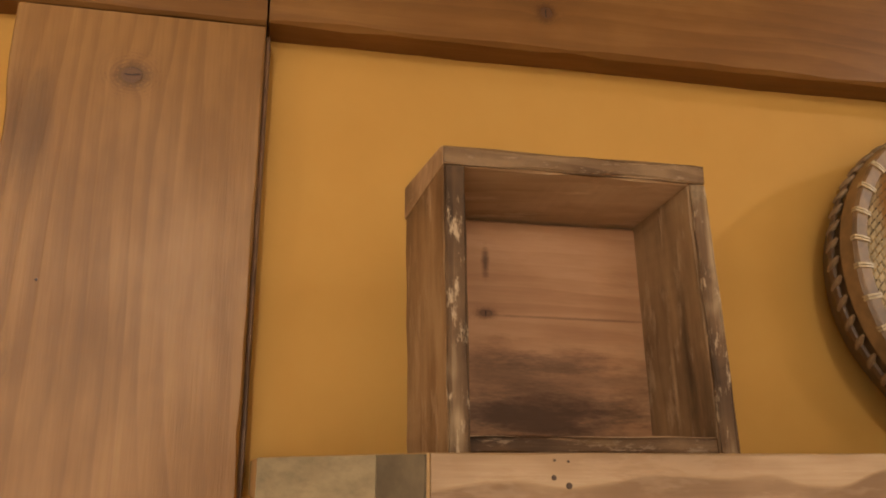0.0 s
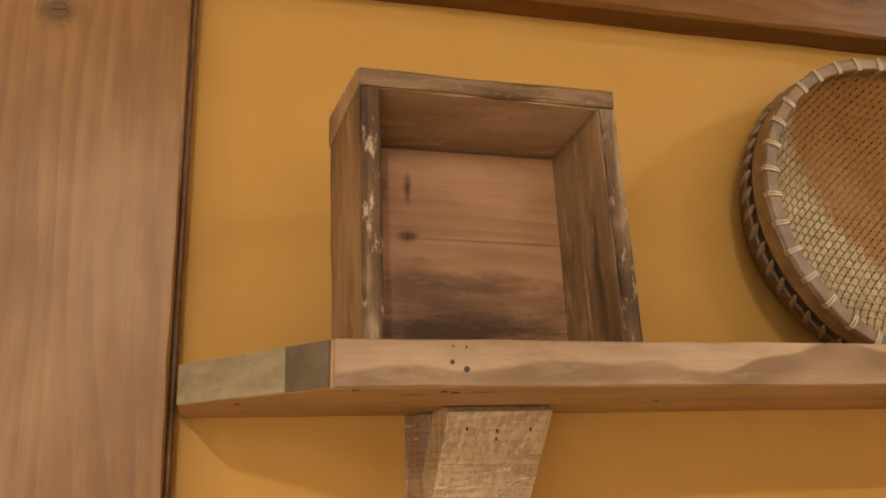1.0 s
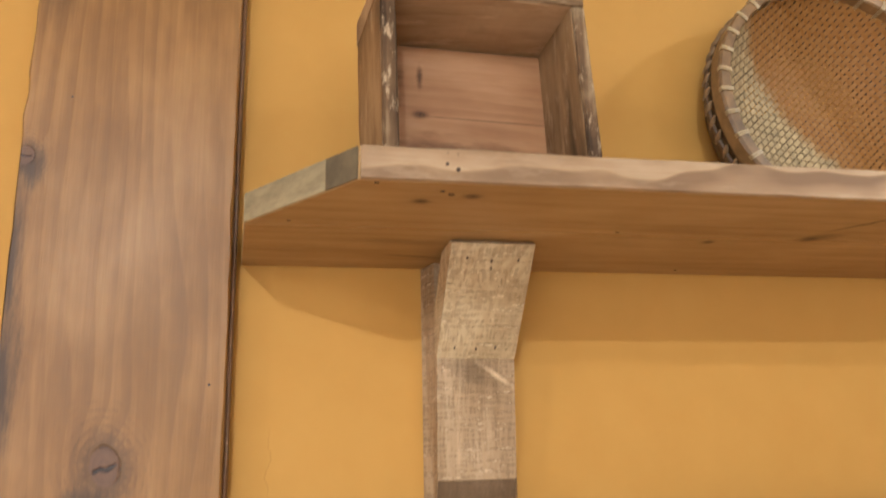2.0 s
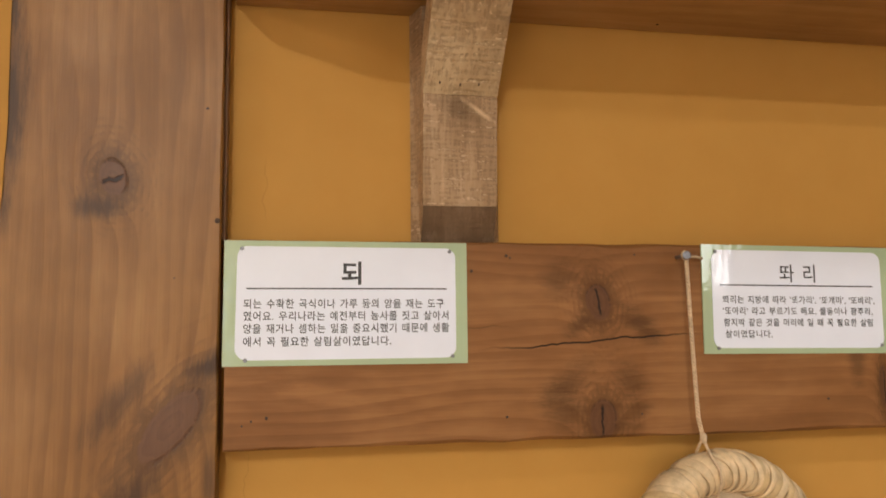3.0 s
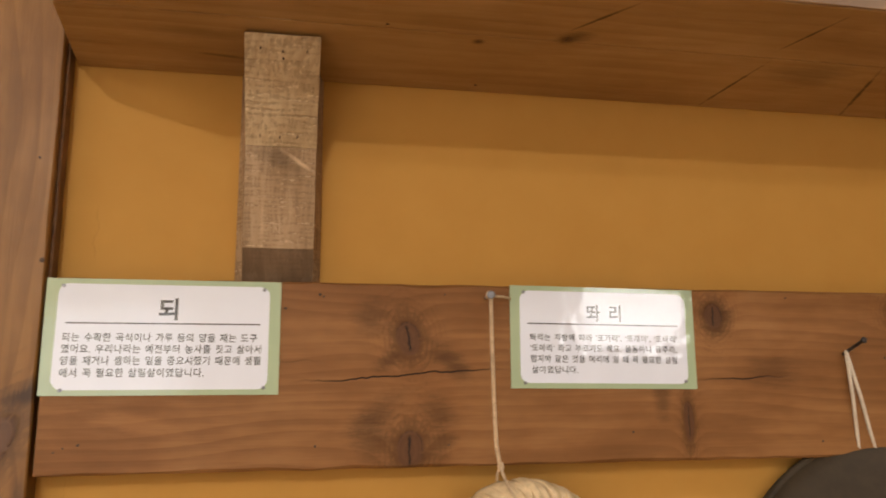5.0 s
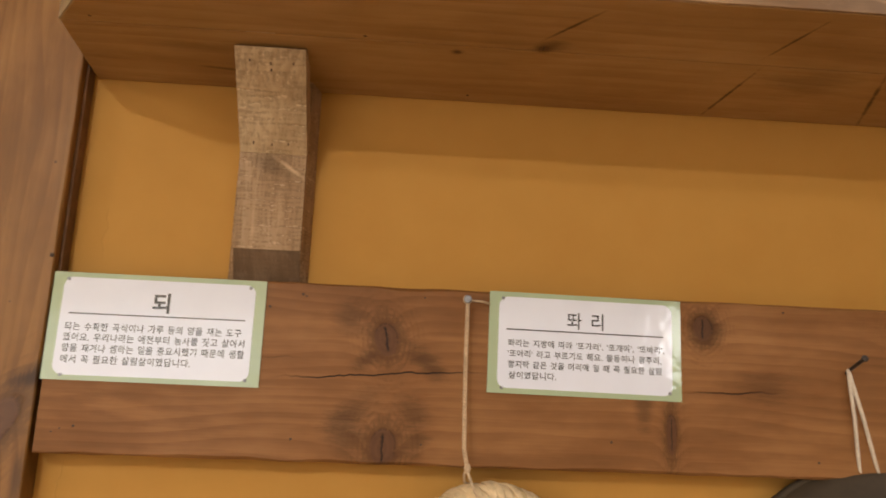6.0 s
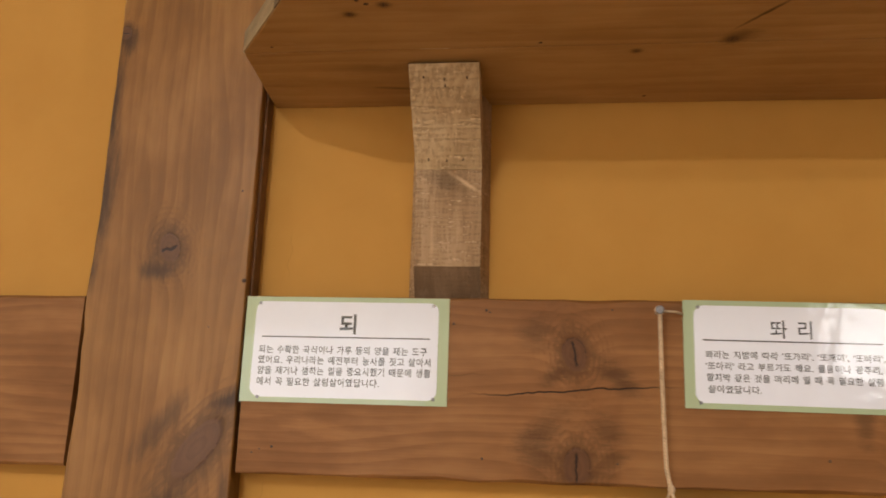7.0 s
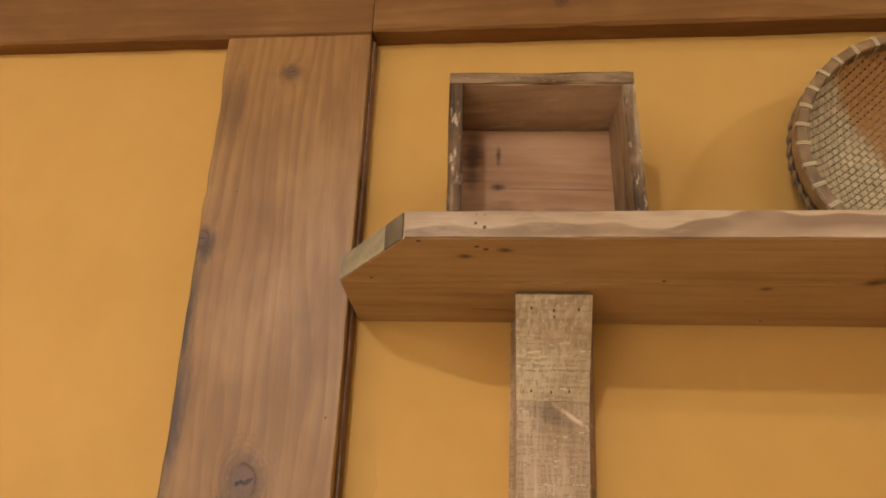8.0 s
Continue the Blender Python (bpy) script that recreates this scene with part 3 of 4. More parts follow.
def corner_piece(s0, s1, thick):
    bm = bmesh.new()
    lo = [A + side * s0, A + side * s1, A + side * s1 + outw * thick, A + side * s0 + outw * thick]
    a = [bm.verts.new((p.x, p.y, SZ0 + 0.0008 + slope(p.y))) for p in lo]
    b = [bm.verts.new((p.x, p.y, SZ1 - 0.0006 + slope(p.y))) for p in lo]
    bm.faces.new(a[::-1])
    bm.faces.new(b)
    for i in range(4):
        bm.faces.new((a[i], a[(i + 1) % 4], b[(i + 1) % 4], b[i]))
    return bm


span = (B - A).length
part("cut_end", corner_piece(0.0, span * 0.75, 0.0012), ENDG, front, "grey-green weathered cut end")
part("cut_end", corner_piece(span * 0.755, span, 0.0012), plain("dark_end_grain", (0.12, 0.085, 0.045), 0.65, spread=0.25, scale=60, bump=0.5), front, "dark brown cut end")
for x, z, r in ((0.143, 1.7385, 0.0012), (0.150, 1.735, 0.0015), (0.1435, 1.746, 0.0006), (0.150, 1.7455, 0.0006)):
    part("nail_hole", disc_y(x, z, r, -0.2032, -0.2041, 9), HOLE, front)
for x, y, r in ((0.143, -0.186, 0.0018), (0.15, -0.180, 0.0022), (0.044, -0.110, 0.0014), (0.098, -0.198, 0.0018), (0.30, -0.106, 0.0016), (0.41, 0.012, 0.0016)):
    bm = loft([[(x + r * math.cos(q), y + 0.7 * r * math.sin(q), z) for q in (2 * math.pi * i / 9 for i in range(9))] for z in (SZ0 + 0.001 + slope(y), SZ0 - 0.0006 + slope(y))])
    part("nail_hole", bm, HOLE, shelf)

part("glue_line", timber((0.186, SEAM - 0.0012, SZ0 - 0.0016), (0.213, SEAM + 0.0012, SZ0 + 0.0010), 0, 0.0004, 0.0010, 0.004, 2.5), plain("dried_glue", (0.55, 0.43, 0.25), 0.5, spread=0.2, scale=90), shelf, "pale dried glue in the seam")

# ---- bracket ----
def bracket():
    root = empty("shelf_bracket", "rough-sawn wooden bracket under the shelf", "bracket")
    x0, x1 = 0.172, 0.241
    under = SZ0 - 0.0004
    part("batten", prism([(Y - 0.001, 1.5035), (0.0190, 1.5035), (0.0045, 1.5345), (-0.0035, 1.6350), (0.004, 1.6425), (0.004, under + slope(0.0)), (Y - 0.001, under + slope(Y))], x0, x1, 0.0006, 0.0075), BATTEN, root, "greyish brown sawn batten")
    # thin end-grain face, coloured darker to include the shade under the bevel
    part("end_cut", prism([(0.0192, 1.5028), (0.0186, 1.5026), (0.0038, 1.5338), (0.0044, 1.5341)], x0 + 0.0004, x1 - 0.0004, 0.0), CUTEND, root, "sawn end grain, darkened for shade")
    part("arm", prism([(-0.0035, 1.6353), (-0.0775, 1.7195), (-0.0715, under + slope(-0.07)), (-0.036, under + slope(-0.036)), (0.0036, 1.6790), (0.0036, 1.6428)], x0 - 0.0004, x1 + 0.0003, 0.0006), ARM, root, "lighter slanting sawn arm")
    nrm = Vector((-0.084, -0.074)).normalized()
    for x, f in ((0.186, 0.10), (0.205, 0.09), (0.222, 0.10), (0.186, 0.88), (0.2065, 0.86), (0.229, 0.87), (0.207, 0.80)):
        y, z = -0.0035 - 0.074 * f, 1.6355 + 0.084 * f
        c = Vector((x, y, z))
        n3 = Vector((0, nrm.x, nrm.y))
        e1, e2 = Vector((1, 0, 0)), Vector((0, -0.074, 0.084)).normalized()
        bm = loft([[c + n3 * h + r * (0.7 * math.cos(q) * e1 + 1.5 * math.sin(q) * e2) for q in (2 * math.pi * i / 8 for i in range(8))] for h, r in ((-0.001, 0.0012), (0.0004, 0.0012))])
        part("nail_hole", bm, HOLE, root)
    return root


bracket()

# ---- measuring box ----
def measuring_box():
    root = empty("grain_measure_box", "old open wooden grain measure with worn dark edges", "box")
    turn = Matrix.Translation((0.108, -0.124, 0.0)) @ Matrix.Rotation(radians(3.4), 4, 'Z')
    W, DEP, Z0, Z1, T = 0.1730, 0.083, SZ1 - 0.0012, 1.9255, 0.0125

    def spread(p):
        x, y, z = p
        k = max(0.0, (1.92 - z) / 0.17)
        if x > 0.1:
            x += 0.0085 * k * (1 - y / 0.2)
        else:
            x += 0.003 * k
        z += 0.003 * max(0.0, x) / 0.17 * max(0.0, (z - 1.75) / 0.17)
        x -= 0.0045 * y / 0.083 * (1.0 - 0.5 * x / 0.17)
        if y > 0.03 and 1.905 < z < 1.918:
            z -= 0.010
        q = turn @ Vector((x, y, z))
        return (q.x, q.y, q.z)

    def wall(name, lo, hi, along, m, seed, label=""):
        return part(name, timber(lo, hi, along, 0.0016, 0.0011, 0.008, seed, spread), m, root, label)

    wall("top", (0.0, 0.0, Z1 - T), (W + 0.001, DEP, Z1), 0, BOXH, 1.0)
    wall("left_side", (0.0005, 0.0, Z0 + 0.001), (T, DEP, Z1 - T - 0.0005), 2, BOXW, 2.0, "scuffed side with a pale chipped edge")
    wall("right_side", (W - T + 0.002, 0.001, Z0 + 0.001), (W, DEP, Z1 - T - 0.0005), 2, BOXS, 3.0, "warped side with a split edge")
    wall("bottom", (T + 0.0005, 0.002, Z0), (W - T + 0.001, DEP, Z0 + 0.0105), 0, BOXH, 4.0)
    wall("back", (T + 0.0002, DEP - 0.0125, Z0 + 0.0107), (W - T + 0.0018, DEP - 0.001, Z1 - T - 0.0006), 0, BOXB, 5.0, "pinkish back board with dark stains")
    # dark worn strips along the mouth
    wall("rim_strip", (0.0004, -0.0022, Z0 + 0.001), (T + 0.0004, -0.0002, Z1 - T - 0.0005), 2, BOXR, 7.0, "chipped dark and pale front edge")
    wall("rim_strip", (0.0006, -0.0010, Z1 - T + 0.0006), (W + 0.0004, 0.0008, Z1 - 0.0006), 0, BOXT, 9.0, "dark scuffed front edge")
    wall("rim_strip", (T + 0.001, 0.0008, Z0 + 0.0005), (W - T, 0.0024, Z0 + 0.0100), 0, BOXT, 10.0, "dark scuffed front edge")
    wall("rim_strip", (W - T + 0.0018, -0.0012, Z0 + 0.001), (W + 0.0004, 0.0006, Z1 - T - 0.0005), 2, BOXR, 8.0, "split dark front edge")
    return root


measuring_box()

# ---- basket ----
def basket():
    root = empty("woven_basket", "round woven bamboo basket leaning on the wall", "basket")
    R, DEEP = 0.133, 0.062
    tilt = Matrix.Translation((0.587, -0.036, 1.8865)) @ Matrix.Rotation(radians(-6.0), 4, 'X')

    def bowl(a, b, lift=0.0):
        """The bowl over its rim's plane; a to the right, b up; the bowl sinks towards the wall."""
        r = math.hypot(a, b) / R
        d = DEEP * (1 - min(r, 1.0) ** 3.2)
        return tilt @ Vector((a, d - lift, b))

    def strips(angle, pitch, wide, amp, phase0, crossing, sink=0.0):
        bm = bmesh.new()
        ca, sa = math.cos(angle), math.sin(angle)
        n = int(R / pitch)
        for i in range(-n, n + 1):
            off = i * pitch
            half = math.sqrt(max(0.0, (R * 0.992) ** 2 - off * off))
            if half < 0.01:
                continue
            m = max(6, int(2 * half / (crossing * 0.5)))
            last = None
            for j in range(m + 1):
                s = -half + 2 * half * j / m
                wave = amp * math.cos(math.pi * s / crossing + math.pi * (i % 2) + phase0) - sink
                pair = []
                for side_ in (-1, 1):
                    o = off + side_ * 0.5 * wide * (1 + 0.12 * noise.noise((i * 3.1, s * 20, side_)))
                    o = max(-R * 0.995, min(R * 0.995, o))
                    pair.append(bm.verts.new(bowl(s * ca - o * sa, s * sa + o * ca, wave)))
                if last:
                    bm.faces.new((last[0], last[1], pair[1], pair[0]))
                last = pair
        return bm

    th = radians(42)
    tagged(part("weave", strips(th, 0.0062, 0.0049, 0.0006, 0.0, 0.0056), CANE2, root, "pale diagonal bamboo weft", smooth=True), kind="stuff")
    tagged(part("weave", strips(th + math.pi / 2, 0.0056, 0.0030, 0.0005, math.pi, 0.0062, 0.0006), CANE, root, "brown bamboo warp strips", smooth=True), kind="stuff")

    def ring_bm(profile, seg=120, wob=0.0):
        secs = []
        for i in range(seg):
            q = 2 * math.pi * i / seg
            k = 1 + wob * noise.noise((math.cos(q) * 3, math.sin(q) * 3, 0))
            secs.append([tilt @ Vector((rr * k * math.cos(q), yy, rr * k * math.sin(q))) for rr, yy in profile])
        return loft(secs, closed=True)

    part("outer_shell", ring_bm([(R + 0.0045, 0.002), (R + 0.003, 0.018), (R * 0.995, 0.036), (R * 0.935, 0.054), (R * 0.6, 0.0665), (R * 0.58, 0.0640), (R * 0.80, 0.050), (R * 0.93, 0.033), (R * 0.995, 0.014), (R + 0.0005, 0.003)], 90, 0.01), CANED, root, "dark outer bamboo wall", smooth=True)
    base = loft([[tilt @ Vector((k * R * 0.585 * math.cos(q), yy, k * R * 0.585 * math.sin(q))) for q in (2 * math.pi * i / 48 for i in range(48))] for yy, k in ((0.0655, 1.0), (0.0685, 1.0))])
    part("base", base, CANED, root)

    def hoop(r0, r1, y0, y1):
        c = 0.0012
        return ring_bm([(r0 + c, y0), (r1 - c, y0), (r1, y0 + c), (r1, y1 - c), (r1 - c, y1), (r0 + c, y1), (r0, y1 - c), (r0, y0 + c)], 120, 0.008)

    part("inner_hoop", hoop(R - 0.004, R + 0.0012, -0.0055, 0.009), HOOP, root, "brown bamboo rim hoop")
    part("outer_hoop", hoop(R + 0.0016, R + 0.0068, -0.0045, 0.0125), HOOP, root, "brown bamboo rim hoop")
    part("rim_cap", hoop(R - 0.0042, R + 0.0066, -0.0072, -0.0046), HOOP, root, "flat light brown rim band")
    part("lower_hoop", hoop(R + 0.0035, R + 0.0068, 0.021, 0.0275), CANED, root)

    # cane bindings over the rim, in pairs
    def binding(width):
        prof = [(R - 0.0052, 0.010), (R - 0.0052, -0.0078), (R + 0.0015, -0.0086), (R + 0.0078, -0.0076), (R + 0.0080, -0.0025), (R + 0.0068, -0.0025), (R + 0.0068, -0.0066), (R + 0.0015, -0.0076), (R - 0.0044, -0.0068), (R - 0.0044, 0.010)]
        return loft([[Vector((rr, yy, t)) for rr, yy in prof] for t in (-width / 2, -width / 6, width / 6, width / 2)])

    one = binding(0.0017)
    me = bpy.data.meshes.new("binding")
    bmesh.ops.recalc_face_normals(one, faces=one.faces)
    one.to_mesh(me)
    one.free()
    me.materials.append(TIE)
    for i in range(36):
        for d in (-0.0085, 0.0085):
            q = 2 * math.pi * (i + 0.1 * noise.noise((i * 1.7, 0, 0))) / 36 + d
            ob = new("binding", me)
            ob.parent = root
            ob.matrix_basis = tilt @ Matrix.Rotation(-q, 4, 'Y')

    # slanting lashings on the outside
    def lashing():
        pts = []
        for k in range(7):
            f = k / 6
            pts.append(Vector(((R + 0.0062) * math.cos(0.060 * f), 0.015 + 0.014 * f, (R + 0.0062) * math.sin(0.060 * f))))
        return tube(pts, lambda f: 0.0012 + 0.0016 * math.sin(math.pi * f), 7)

    one = lashing()
    me = bpy.data.meshes.new("lashing")
    bmesh.ops.recalc_face_normals(one, faces=one.faces)
    one.to_mesh(me)
    one.free()
    me.materials.append(LASH)
    for i in range(54):
        ob = new("lashing", me)
        ob.parent = root
        ob.matrix_basis = tilt @ Matrix.Rotation(-2 * math.pi * i / 54, 4, 'Y')
    return root


basket()

# ---- signs ----
def rounded(w, h, r, wave=0.0, seed=0.0, n=8):
    pts = []
    for cx, cz, q0 in ((w / 2 - r, h / 2 - r, 0), (-w / 2 + r, h / 2 - r, 90), (-w / 2 + r, -h / 2 + r, 180), (w / 2 - r, -h / 2 + r, 270)):
        for i in range(n + 1):
            q = radians(q0 + 90 * i / n)
            pts.append((cx + r * math.cos(q), cz + r * math.sin(q)))
    return [(x + wave * noise.noise((x * 60, z * 60, seed)), z + wave * noise.noise((x * 60, z * 60, seed + 9))) for x, z in pts]


def plate(pts, y0, y1, bow):
    bm = bmesh.new()
    a = [bm.verts.new((x, y0 - bow(x, z), z)) for x, z in pts]
    b = [bm.verts.new((x, y1 - bow(x, z), z)) for x, z in pts]
    bm.faces.new(a)
    bm.faces.new(b[::-1])
    k = len(pts)
    for i in range(k):
        bm.faces.new((a[i], a[(i + 1) % k], b[(i + 1) % k], b[i]))
    return bm


def writing(name, body, x, z, width, height, parent, y, bold=0.00011):
    """One line of print, fitted to a width; x: its left end, z: its foot."""
    cu = bpy.data.curves.new(name, 'FONT')
    cu.body = body
    cu.size = height
    cu.resolution_u = 3
    cu.offset = bold
    cu.space_character = 1.12
    cu.space_word = 1.25
    tmp = new(name, cu)
    bpy.context.view_layer.update()
    me = bpy.data.meshes.new_from_object(tmp.evaluated_get(bpy.context.evaluated_depsgraph_get()))
    bpy.data.objects.remove(tmp)
    bpy.data.curves.remove(cu)
    if len(me.vertices) == 0:
        return None
    co = np.empty(len(me.vertices) * 3)
    me.vertices.foreach_get("co", co)
    co = co.reshape(-1, 3)
    x0, x1 = co[:, 0].min(), co[:, 0].max()
    out = np.empty_like(co)
    out[:, 0] = x + (co[:, 0] - x0) * width / (x1 - x0)
    out[:, 1] = y
    out[:, 2] = z + co[:, 1]
    me.vertices.foreach_set("co", out.ravel())
    me.update()
    me.materials.clear()
    me.materials.append(INK)
    ob = new(name, me)
    ob.parent = parent
    return ob


def sign(place, w, h, turn, label, title, title_box, rule, lines, pins, seed):
    root = empty("information_sign", label, "sign", "signs on the board")
    root.matrix_basis = Matrix.Translation(place) @ Matrix.Rotation(radians(turn), 4, 'Y')
    flat = lambda x, z: 0.0
    part("backing", plate([(-w / 2, -h / 2), (-w / 2, h / 2), (w / 2, h / 2), (w / 2, -h / 2)][::-1], 0.0005, 0.0019, flat), GREEN, root, "pale green laminated card")
    part("panel", plate(rounded(w * 0.905, h * 0.905, 0.010, 0.0012, seed), -0.0001, 0.0004, flat), WHITE, root, "white rounded print area")
    if title:
        tx, tz, tw, th = title_box
        writing("title", title, tx, tz, tw, th, root, -0.0003, 0.0005 if len(title) == 1 else 0.00012)
        rx0, rx1, rz = rule
        part("rule_line", boxy((rx0, -0.0004, rz - 0.0006), (rx1, -0.0002, rz + 0.0006)), INK, root)
    for body, x, z, width, size in lines:
        writing("text_line", body, x, z, width, size, root, -0.0003)
    for px, pz in pins:
        part("pin", disc_y(px, pz, 0.0017, 0.0, -0.0012, 10), STEEL, root)
    return root


W1, H1 = 0.2105, 0.1068
sign((0.1055, 0.0, 1.4467), W1, H1, 0.1, "laminated white sign with green border and grain measure text",
     "되", (-0.0062, 0.0178, 0.0172, 0.0215), (-0.0865, 0.0865, 0.0122),
     [("되는 수확한 곡식이나 가루 등의 양을 재는 도구", -0.0885, -0.0040, 0.1725, 0.0088),
      ("였어요. 우리나라는 예전부터 농사를 짓고 살아서", -0.0885, -0.0145, 0.1765, 0.0088),
      ("양을 재거나 셈하는 일을 중요시했기 때문에 생활", -0.0885, -0.0252, 0.1770, 0.0088),
      ("에서 꼭 필요한 살림살이였답니다.", -0.0885, -0.0362, 0.1255, 0.0088)],
     ((-0.0905, 0.0465), (0.0895, 0.0455), (-0.0865, -0.0485), (0.0915, -0.0470)), 1.0)
W2, H2 = 0.2010, 0.1038
sign((0.5392, 0.0, 1.4485), W2, H2, 0.6, "laminated white sign with green border and carrying ring text",
     "똬 리", (-0.0195, 0.0180, 0.0380, 0.0190), (-0.0825, 0.0815, 0.0132),
     [("똬리는 지방에 따라 '또가리', '또개미', '또바리',", -0.0805, -0.0035, 0.1630, 0.0080),
      ("'또아리' 라고 부르기도 해요. 물동이나 광주리,", -0.0805, -0.0143, 0.1600, 0.0080),
      ("함지박 같은 것을 머리에 일 때 꼭 필요한 살림", -0.0800, -0.0252, 0.1590, 0.0080),
      ("살이였답니다.", -0.0790, -0.0362, 0.0490, 0.0080)],
     ((-0.0865, 0.0450), (0.0880, -0.0440), (-0.0860, -0.0465)), 2.0)
sign((1.032, 0.0, 1.4490), 0.205, H2, 0.4, "laminated sign with green border, cut off at its printed area", "", (), (),
     [], ((-0.0970, 0.0400),), 3.0)

# ---- hanging straw ring ----
def nail(name, x, z, tip, label, lift=0.0, r=0.0018):
    root = tagged(part(name, tube([(x, FRONT + 0.012, z), (x, FRONT, z), (x + 0.1 * lift, tip, z + lift)], r, 10), STEEL if "steel" in label else IRON), label, "nail")
    c = Vector((x + 0.1 * lift, tip, z + lift))
    part("head", disc_y(c.x, c.z, 0.0042 if "steel" in label else 0.0034, tip + 0.0004, tip - 0.0016, 14), STEEL if "steel" in label else IRON, root)
    return root


nail("nail", 0.4145, 1.4885, -0.018, "grey steel nail driven into the board")


def strand(points, radius, turns, phase, spread_r, n=90):
    """One yarn of a twisted cord along a broken line."""
    pts = [Vector(p) for p in points]
    lens = [0.0]
    for a, b in zip(pts, pts[1:]):
        lens.append(lens[-1] + (b - a).length)
    out = []
    for i in range(n + 1):
        s = lens[-1] * i / n
        k = max(j for j in range(len(pts)) if lens[j] <= s + 1e-9)
        k = min(k, len(pts) - 2)
        f = (s - lens[k]) / (lens[k + 1] - lens[k])
        p = pts[k].lerp(pts[k + 1], f)
        q = 2 * math.pi * turns * i / n + phase
        out.append(p + Vector((math.cos(q) * spread_r, math.sin(q) * spread_r, 0)))
    return tube(out, radius, 6)


def straw_ring():
    root = empty("straw_carrying_ring", "coiled straw head ring hanging from a nail", "straw ring")
    cx, cy, cz, RR, r0 = 0.4430, -0.0120, 1.2185, 0.0745, 0.0185
    core = loft([[Vector((cx + (RR + r0 * 0.91 * math.cos(p)) * math.cos(q), cy + r0 * 0.91 * math.sin(p), cz + (RR + r0 * 0.91 * math.cos(p)) * math.sin(q)))
                  for p in (2 * math.pi * j / 16 for j in range(16))] for q in (2 * math.pi * i / 72 for i in range(72))], closed=True)
    part("core", core, STRAW, root, "dull straw core", smooth=True)
    rnd = random.Random(4)
    N = 74
    for i in range(N):
        q0 = 2 * math.pi * (i + rnd.uniform(-0.25, 0.25)) / N
        wide = 2 * math.pi / N * rnd.uniform(0.60, 1.05)
        slant = rnd.uniform(0.04, 0.17)
        puff = rnd.uniform(0.95, 1.05)
        secs = []
        for j in range(21):
            p = 2 * math.pi * j / 20
            ring = []
            for t, h in ((-1.0, 0.94), (-0.75, 0.99), (-0.2, 1.015), (0.3, 1.02), (0.75, 1.0), (1.0, 0.94)):
                q = q0 + t * wide * (0.75 + 0.25 * math.cos(p)) + slant * math.sin(p * 1.0 + 0.4) + 0.012 * noise.noise((i * 2.3, p * 2, t))
                rr = r0 * h * puff * (1 + 0.035 * noise.noise((i * 1.3, p * 1.5, t * 3)))
                ring.append(Vector((cx + (RR + rr * math.cos(p)) * math.cos(q), cy + rr * math.sin(p), cz + (RR + rr * math.cos(p)) * math.sin(q))))
            secs.append(ring)
        part("straw_wrap", loft(secs, caps=False), STRAW if rnd.random() < 0.72 else STRAW2, root, smooth=True)
    pad = loft([[Vector((cx + k * 0.066 * math.cos(q), y + 0.002 * noise.noise((math.cos(q) * 2, math.sin(q) * 2, k * 3)), cz + k * 0.066 * math.sin(q))) for q in (2 * math.pi * i / 40 for i in range(40))]
                for y, k in ((0.002, 1.0), (-0.010, 1.0), (-0.0145, 0.8), (-0.016, 0.45), (-0.016, 0.1))])
    part("pad", pad, LINEN, root, "cream cloth pad in the middle", smooth=True)
    top = cz + RR + r0
    rope = empty("hanging_twine", "beige twisted twine looped over the nail", "twine")
    way = [(0.4147, -0.0165, 1.4870), (0.4140, -0.0200, 1.44), (0.4138, -0.0235, 1.39), (0.4145, -0.0260, 1.342), (0.4178, -0.0270, 1.3245)]
    for k in range(2):
        part("yarn", strand(way, 0.00125, 26, math.pi * k, 0.00095, 240), ROPE, rope, smooth=True)
    part("loop", tube([(0.4145 + 0.0036 * math.cos(q), -0.0150 - 0.0008 * math.sin(q * 0.5), 1.4885 + 0.0036 * math.sin(q)) for q in (2 * math.pi * i / 16 for i in range(17))], 0.0012, 6), ROPE, rope, smooth=True)
    part("loose_end", tube([(0.4155, -0.015, 1.4885), (0.422, -0.011, 1.4880), (0.430, -0.007, 1.4885), (0.4385, -0.002, 1.4872)], 0.0013, 6), ROPE, rope, smooth=True)
    # below the knot the twine splits and passes over the ring
    part("tail", tube([(0.4180, -0.0270, 1.3255), (0.4190, -0.0290, 1.319), (0.4235, -0.0300, top - 0.004), (0.4285, -0.0335, top - 0.014), (0.4305, -0.0325, top - 0.024), (0.4315, -0.0250, top - 0.036), (0.4320, -0.0180, top - 0.044), (0.4335, -0.0170, top - 0.09)], 0.0014, 6), ROPE, rope, smooth=True)
    part("tail", tube([(0.4180, -0.0270, 1.3255), (0.4155, -0.0240, 1.318), (0.4170, -0.0150, top - 0.001), (0.4225, -0.0060, top - 0.003)], 0.0014, 6), ROPE, rope, smooth=True)
    bm = bmesh.new()
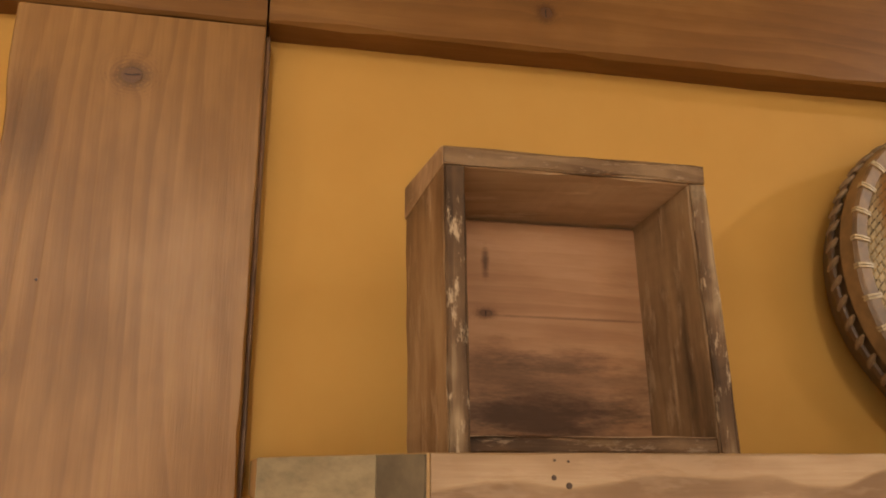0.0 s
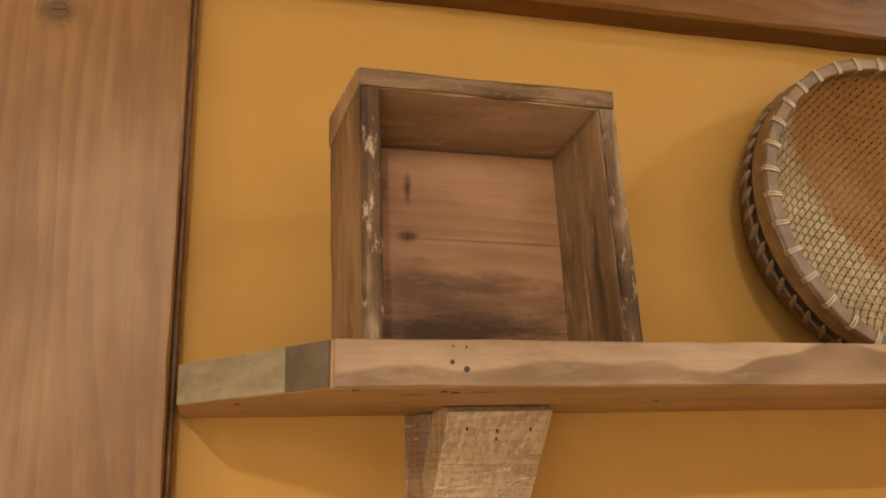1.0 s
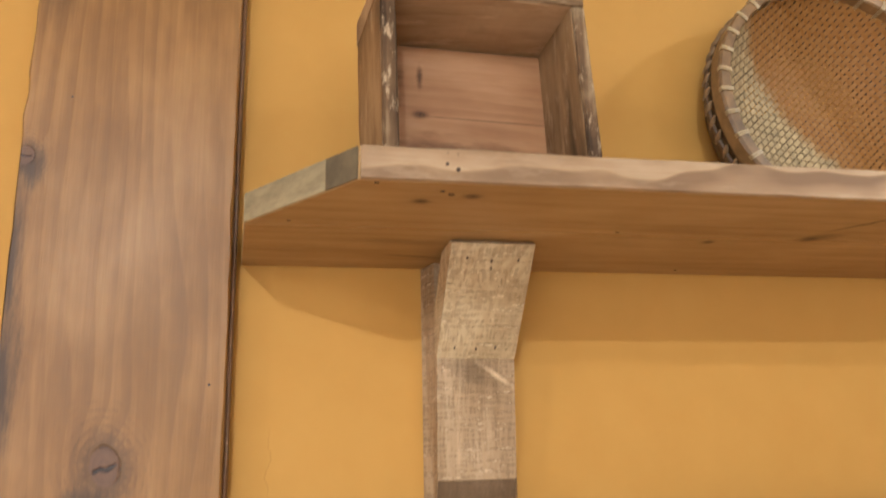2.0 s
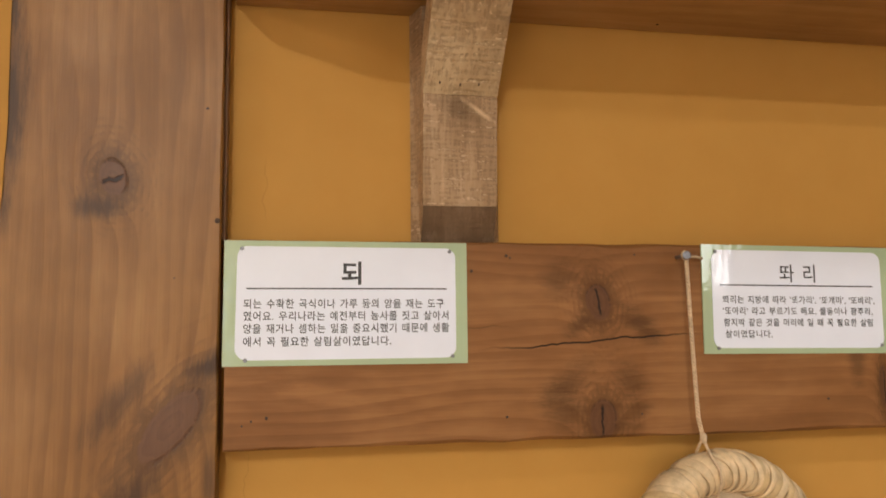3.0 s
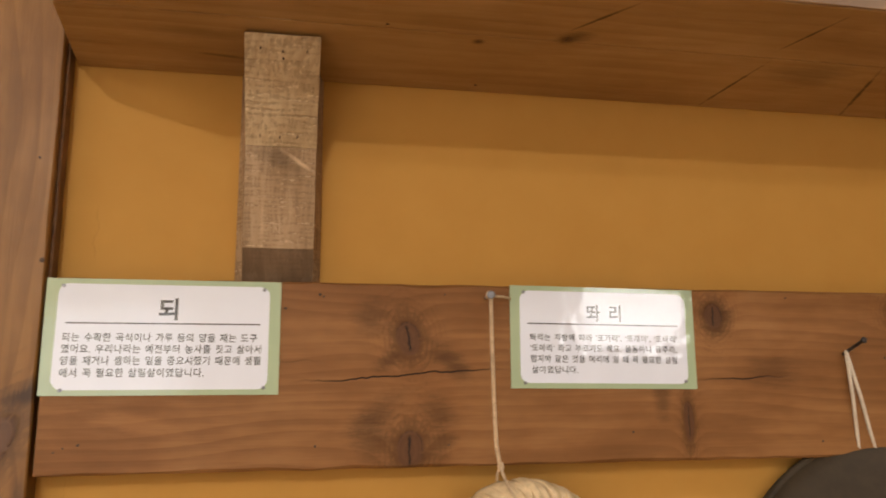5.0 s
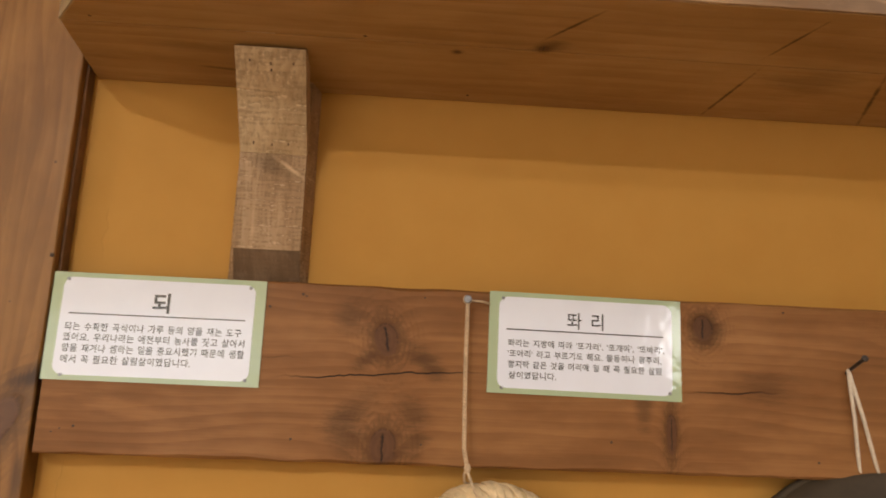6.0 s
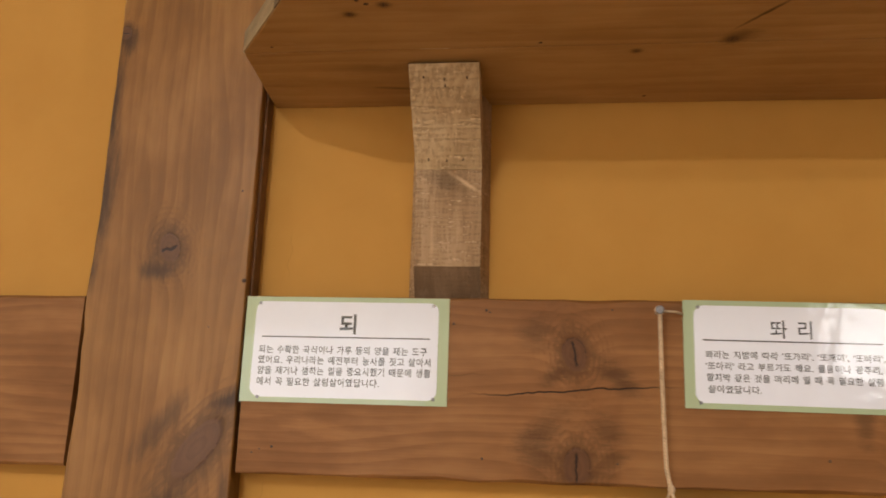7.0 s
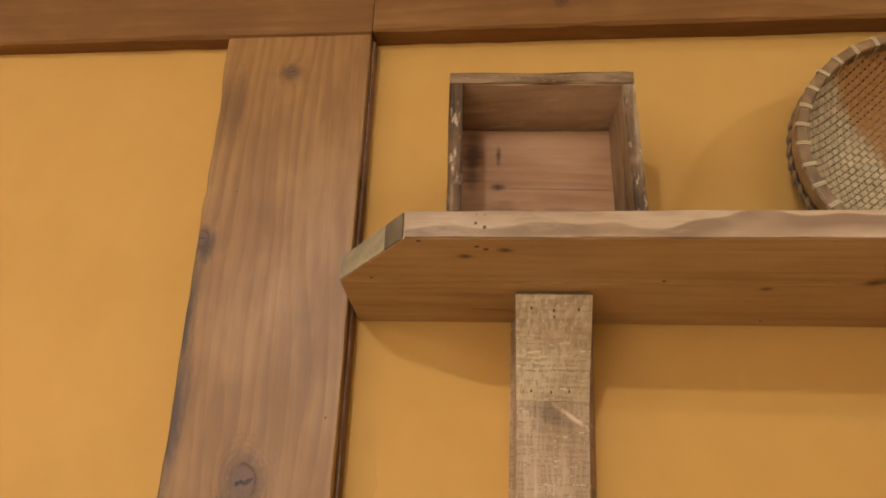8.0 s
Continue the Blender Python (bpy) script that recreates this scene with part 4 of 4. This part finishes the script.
    bmesh.ops.create_uvsphere(bm, u_segments=12, v_segments=8, radius=0.0036)
    for v in bm.verts:
        v.co = Vector((v.co.x * 0.9, v.co.y * 0.9, v.co.z * 1.35)) * (1 + 0.15 * noise.noise(v.co * 900)) + Vector((0.4180, -0.0270, 1.3245))
    part("knot", bm, ROPE, rope, smooth=True)


straw_ring()

# ---- hanging dark bowl ----
def dark_bowl():
    nail("nail", 0.817, 1.4325, -0.030, "dark iron nail bent upwards in the board", 0.0125, 0.0019)
    root = empty("hanging_wooden_bowl", "blackened shallow wooden bowl hanging on a white cord", "bowl")
    cx, cz, R = 0.852, 1.154, 0.187
    prof = [(k, 0.55 * h - 0.004) for k, h in ((0.0, -0.088), (0.10, -0.0865), (0.25, -0.082), (0.45, -0.072), (0.65, -0.056), (0.82, -0.036), (0.93, -0.018), (1.0, 0.002), (1.0, 0.012), (0.965, 0.014), (0.94, 0.004), (0.80, -0.018), (0.5, -0.045), (0.0, -0.060))]
    secs = []
    for i in range(64):
        q = 2 * math.pi * i / 64
        secs.append([Vector((cx + R * max(k, 0.004) * math.cos(q), y + 0.012, cz + R * max(k, 0.004) * math.sin(q))) for k, y in prof])
    bm = loft([list(s) for s in secs], closed=True)
    part("bowl", bm, GOURD, root, smooth=True)
    rim = loft([[Vector((cx + (R * 0.995 + 0.005 * math.cos(p)) * math.cos(q), 0.012 + 0.005 * math.sin(p), cz + (R * 0.995 + 0.005 * math.cos(p)) * math.sin(q))) for p in (2 * math.pi * j / 8 for j in range(8))] for q in (2 * math.pi * i / 64 for i in range(64))], closed=True)
    part("rim", rim, GOURD, root, smooth=True)
    for x1, y1 in ((0.8240, 0.003), (0.8435, 0.003)):
        way = [(0.8155, -0.0040, 1.4355), (0.8155 + (x1 - 0.8155) * 0.5, -0.002, 1.385), (x1, y1, 1.332)]
        for k in range(2):
            part("cord", strand(way, 0.0013, 18, math.pi * k, 0.0009, 160), CORD, root, "thin white cotton cord", smooth=True)


dark_bowl()
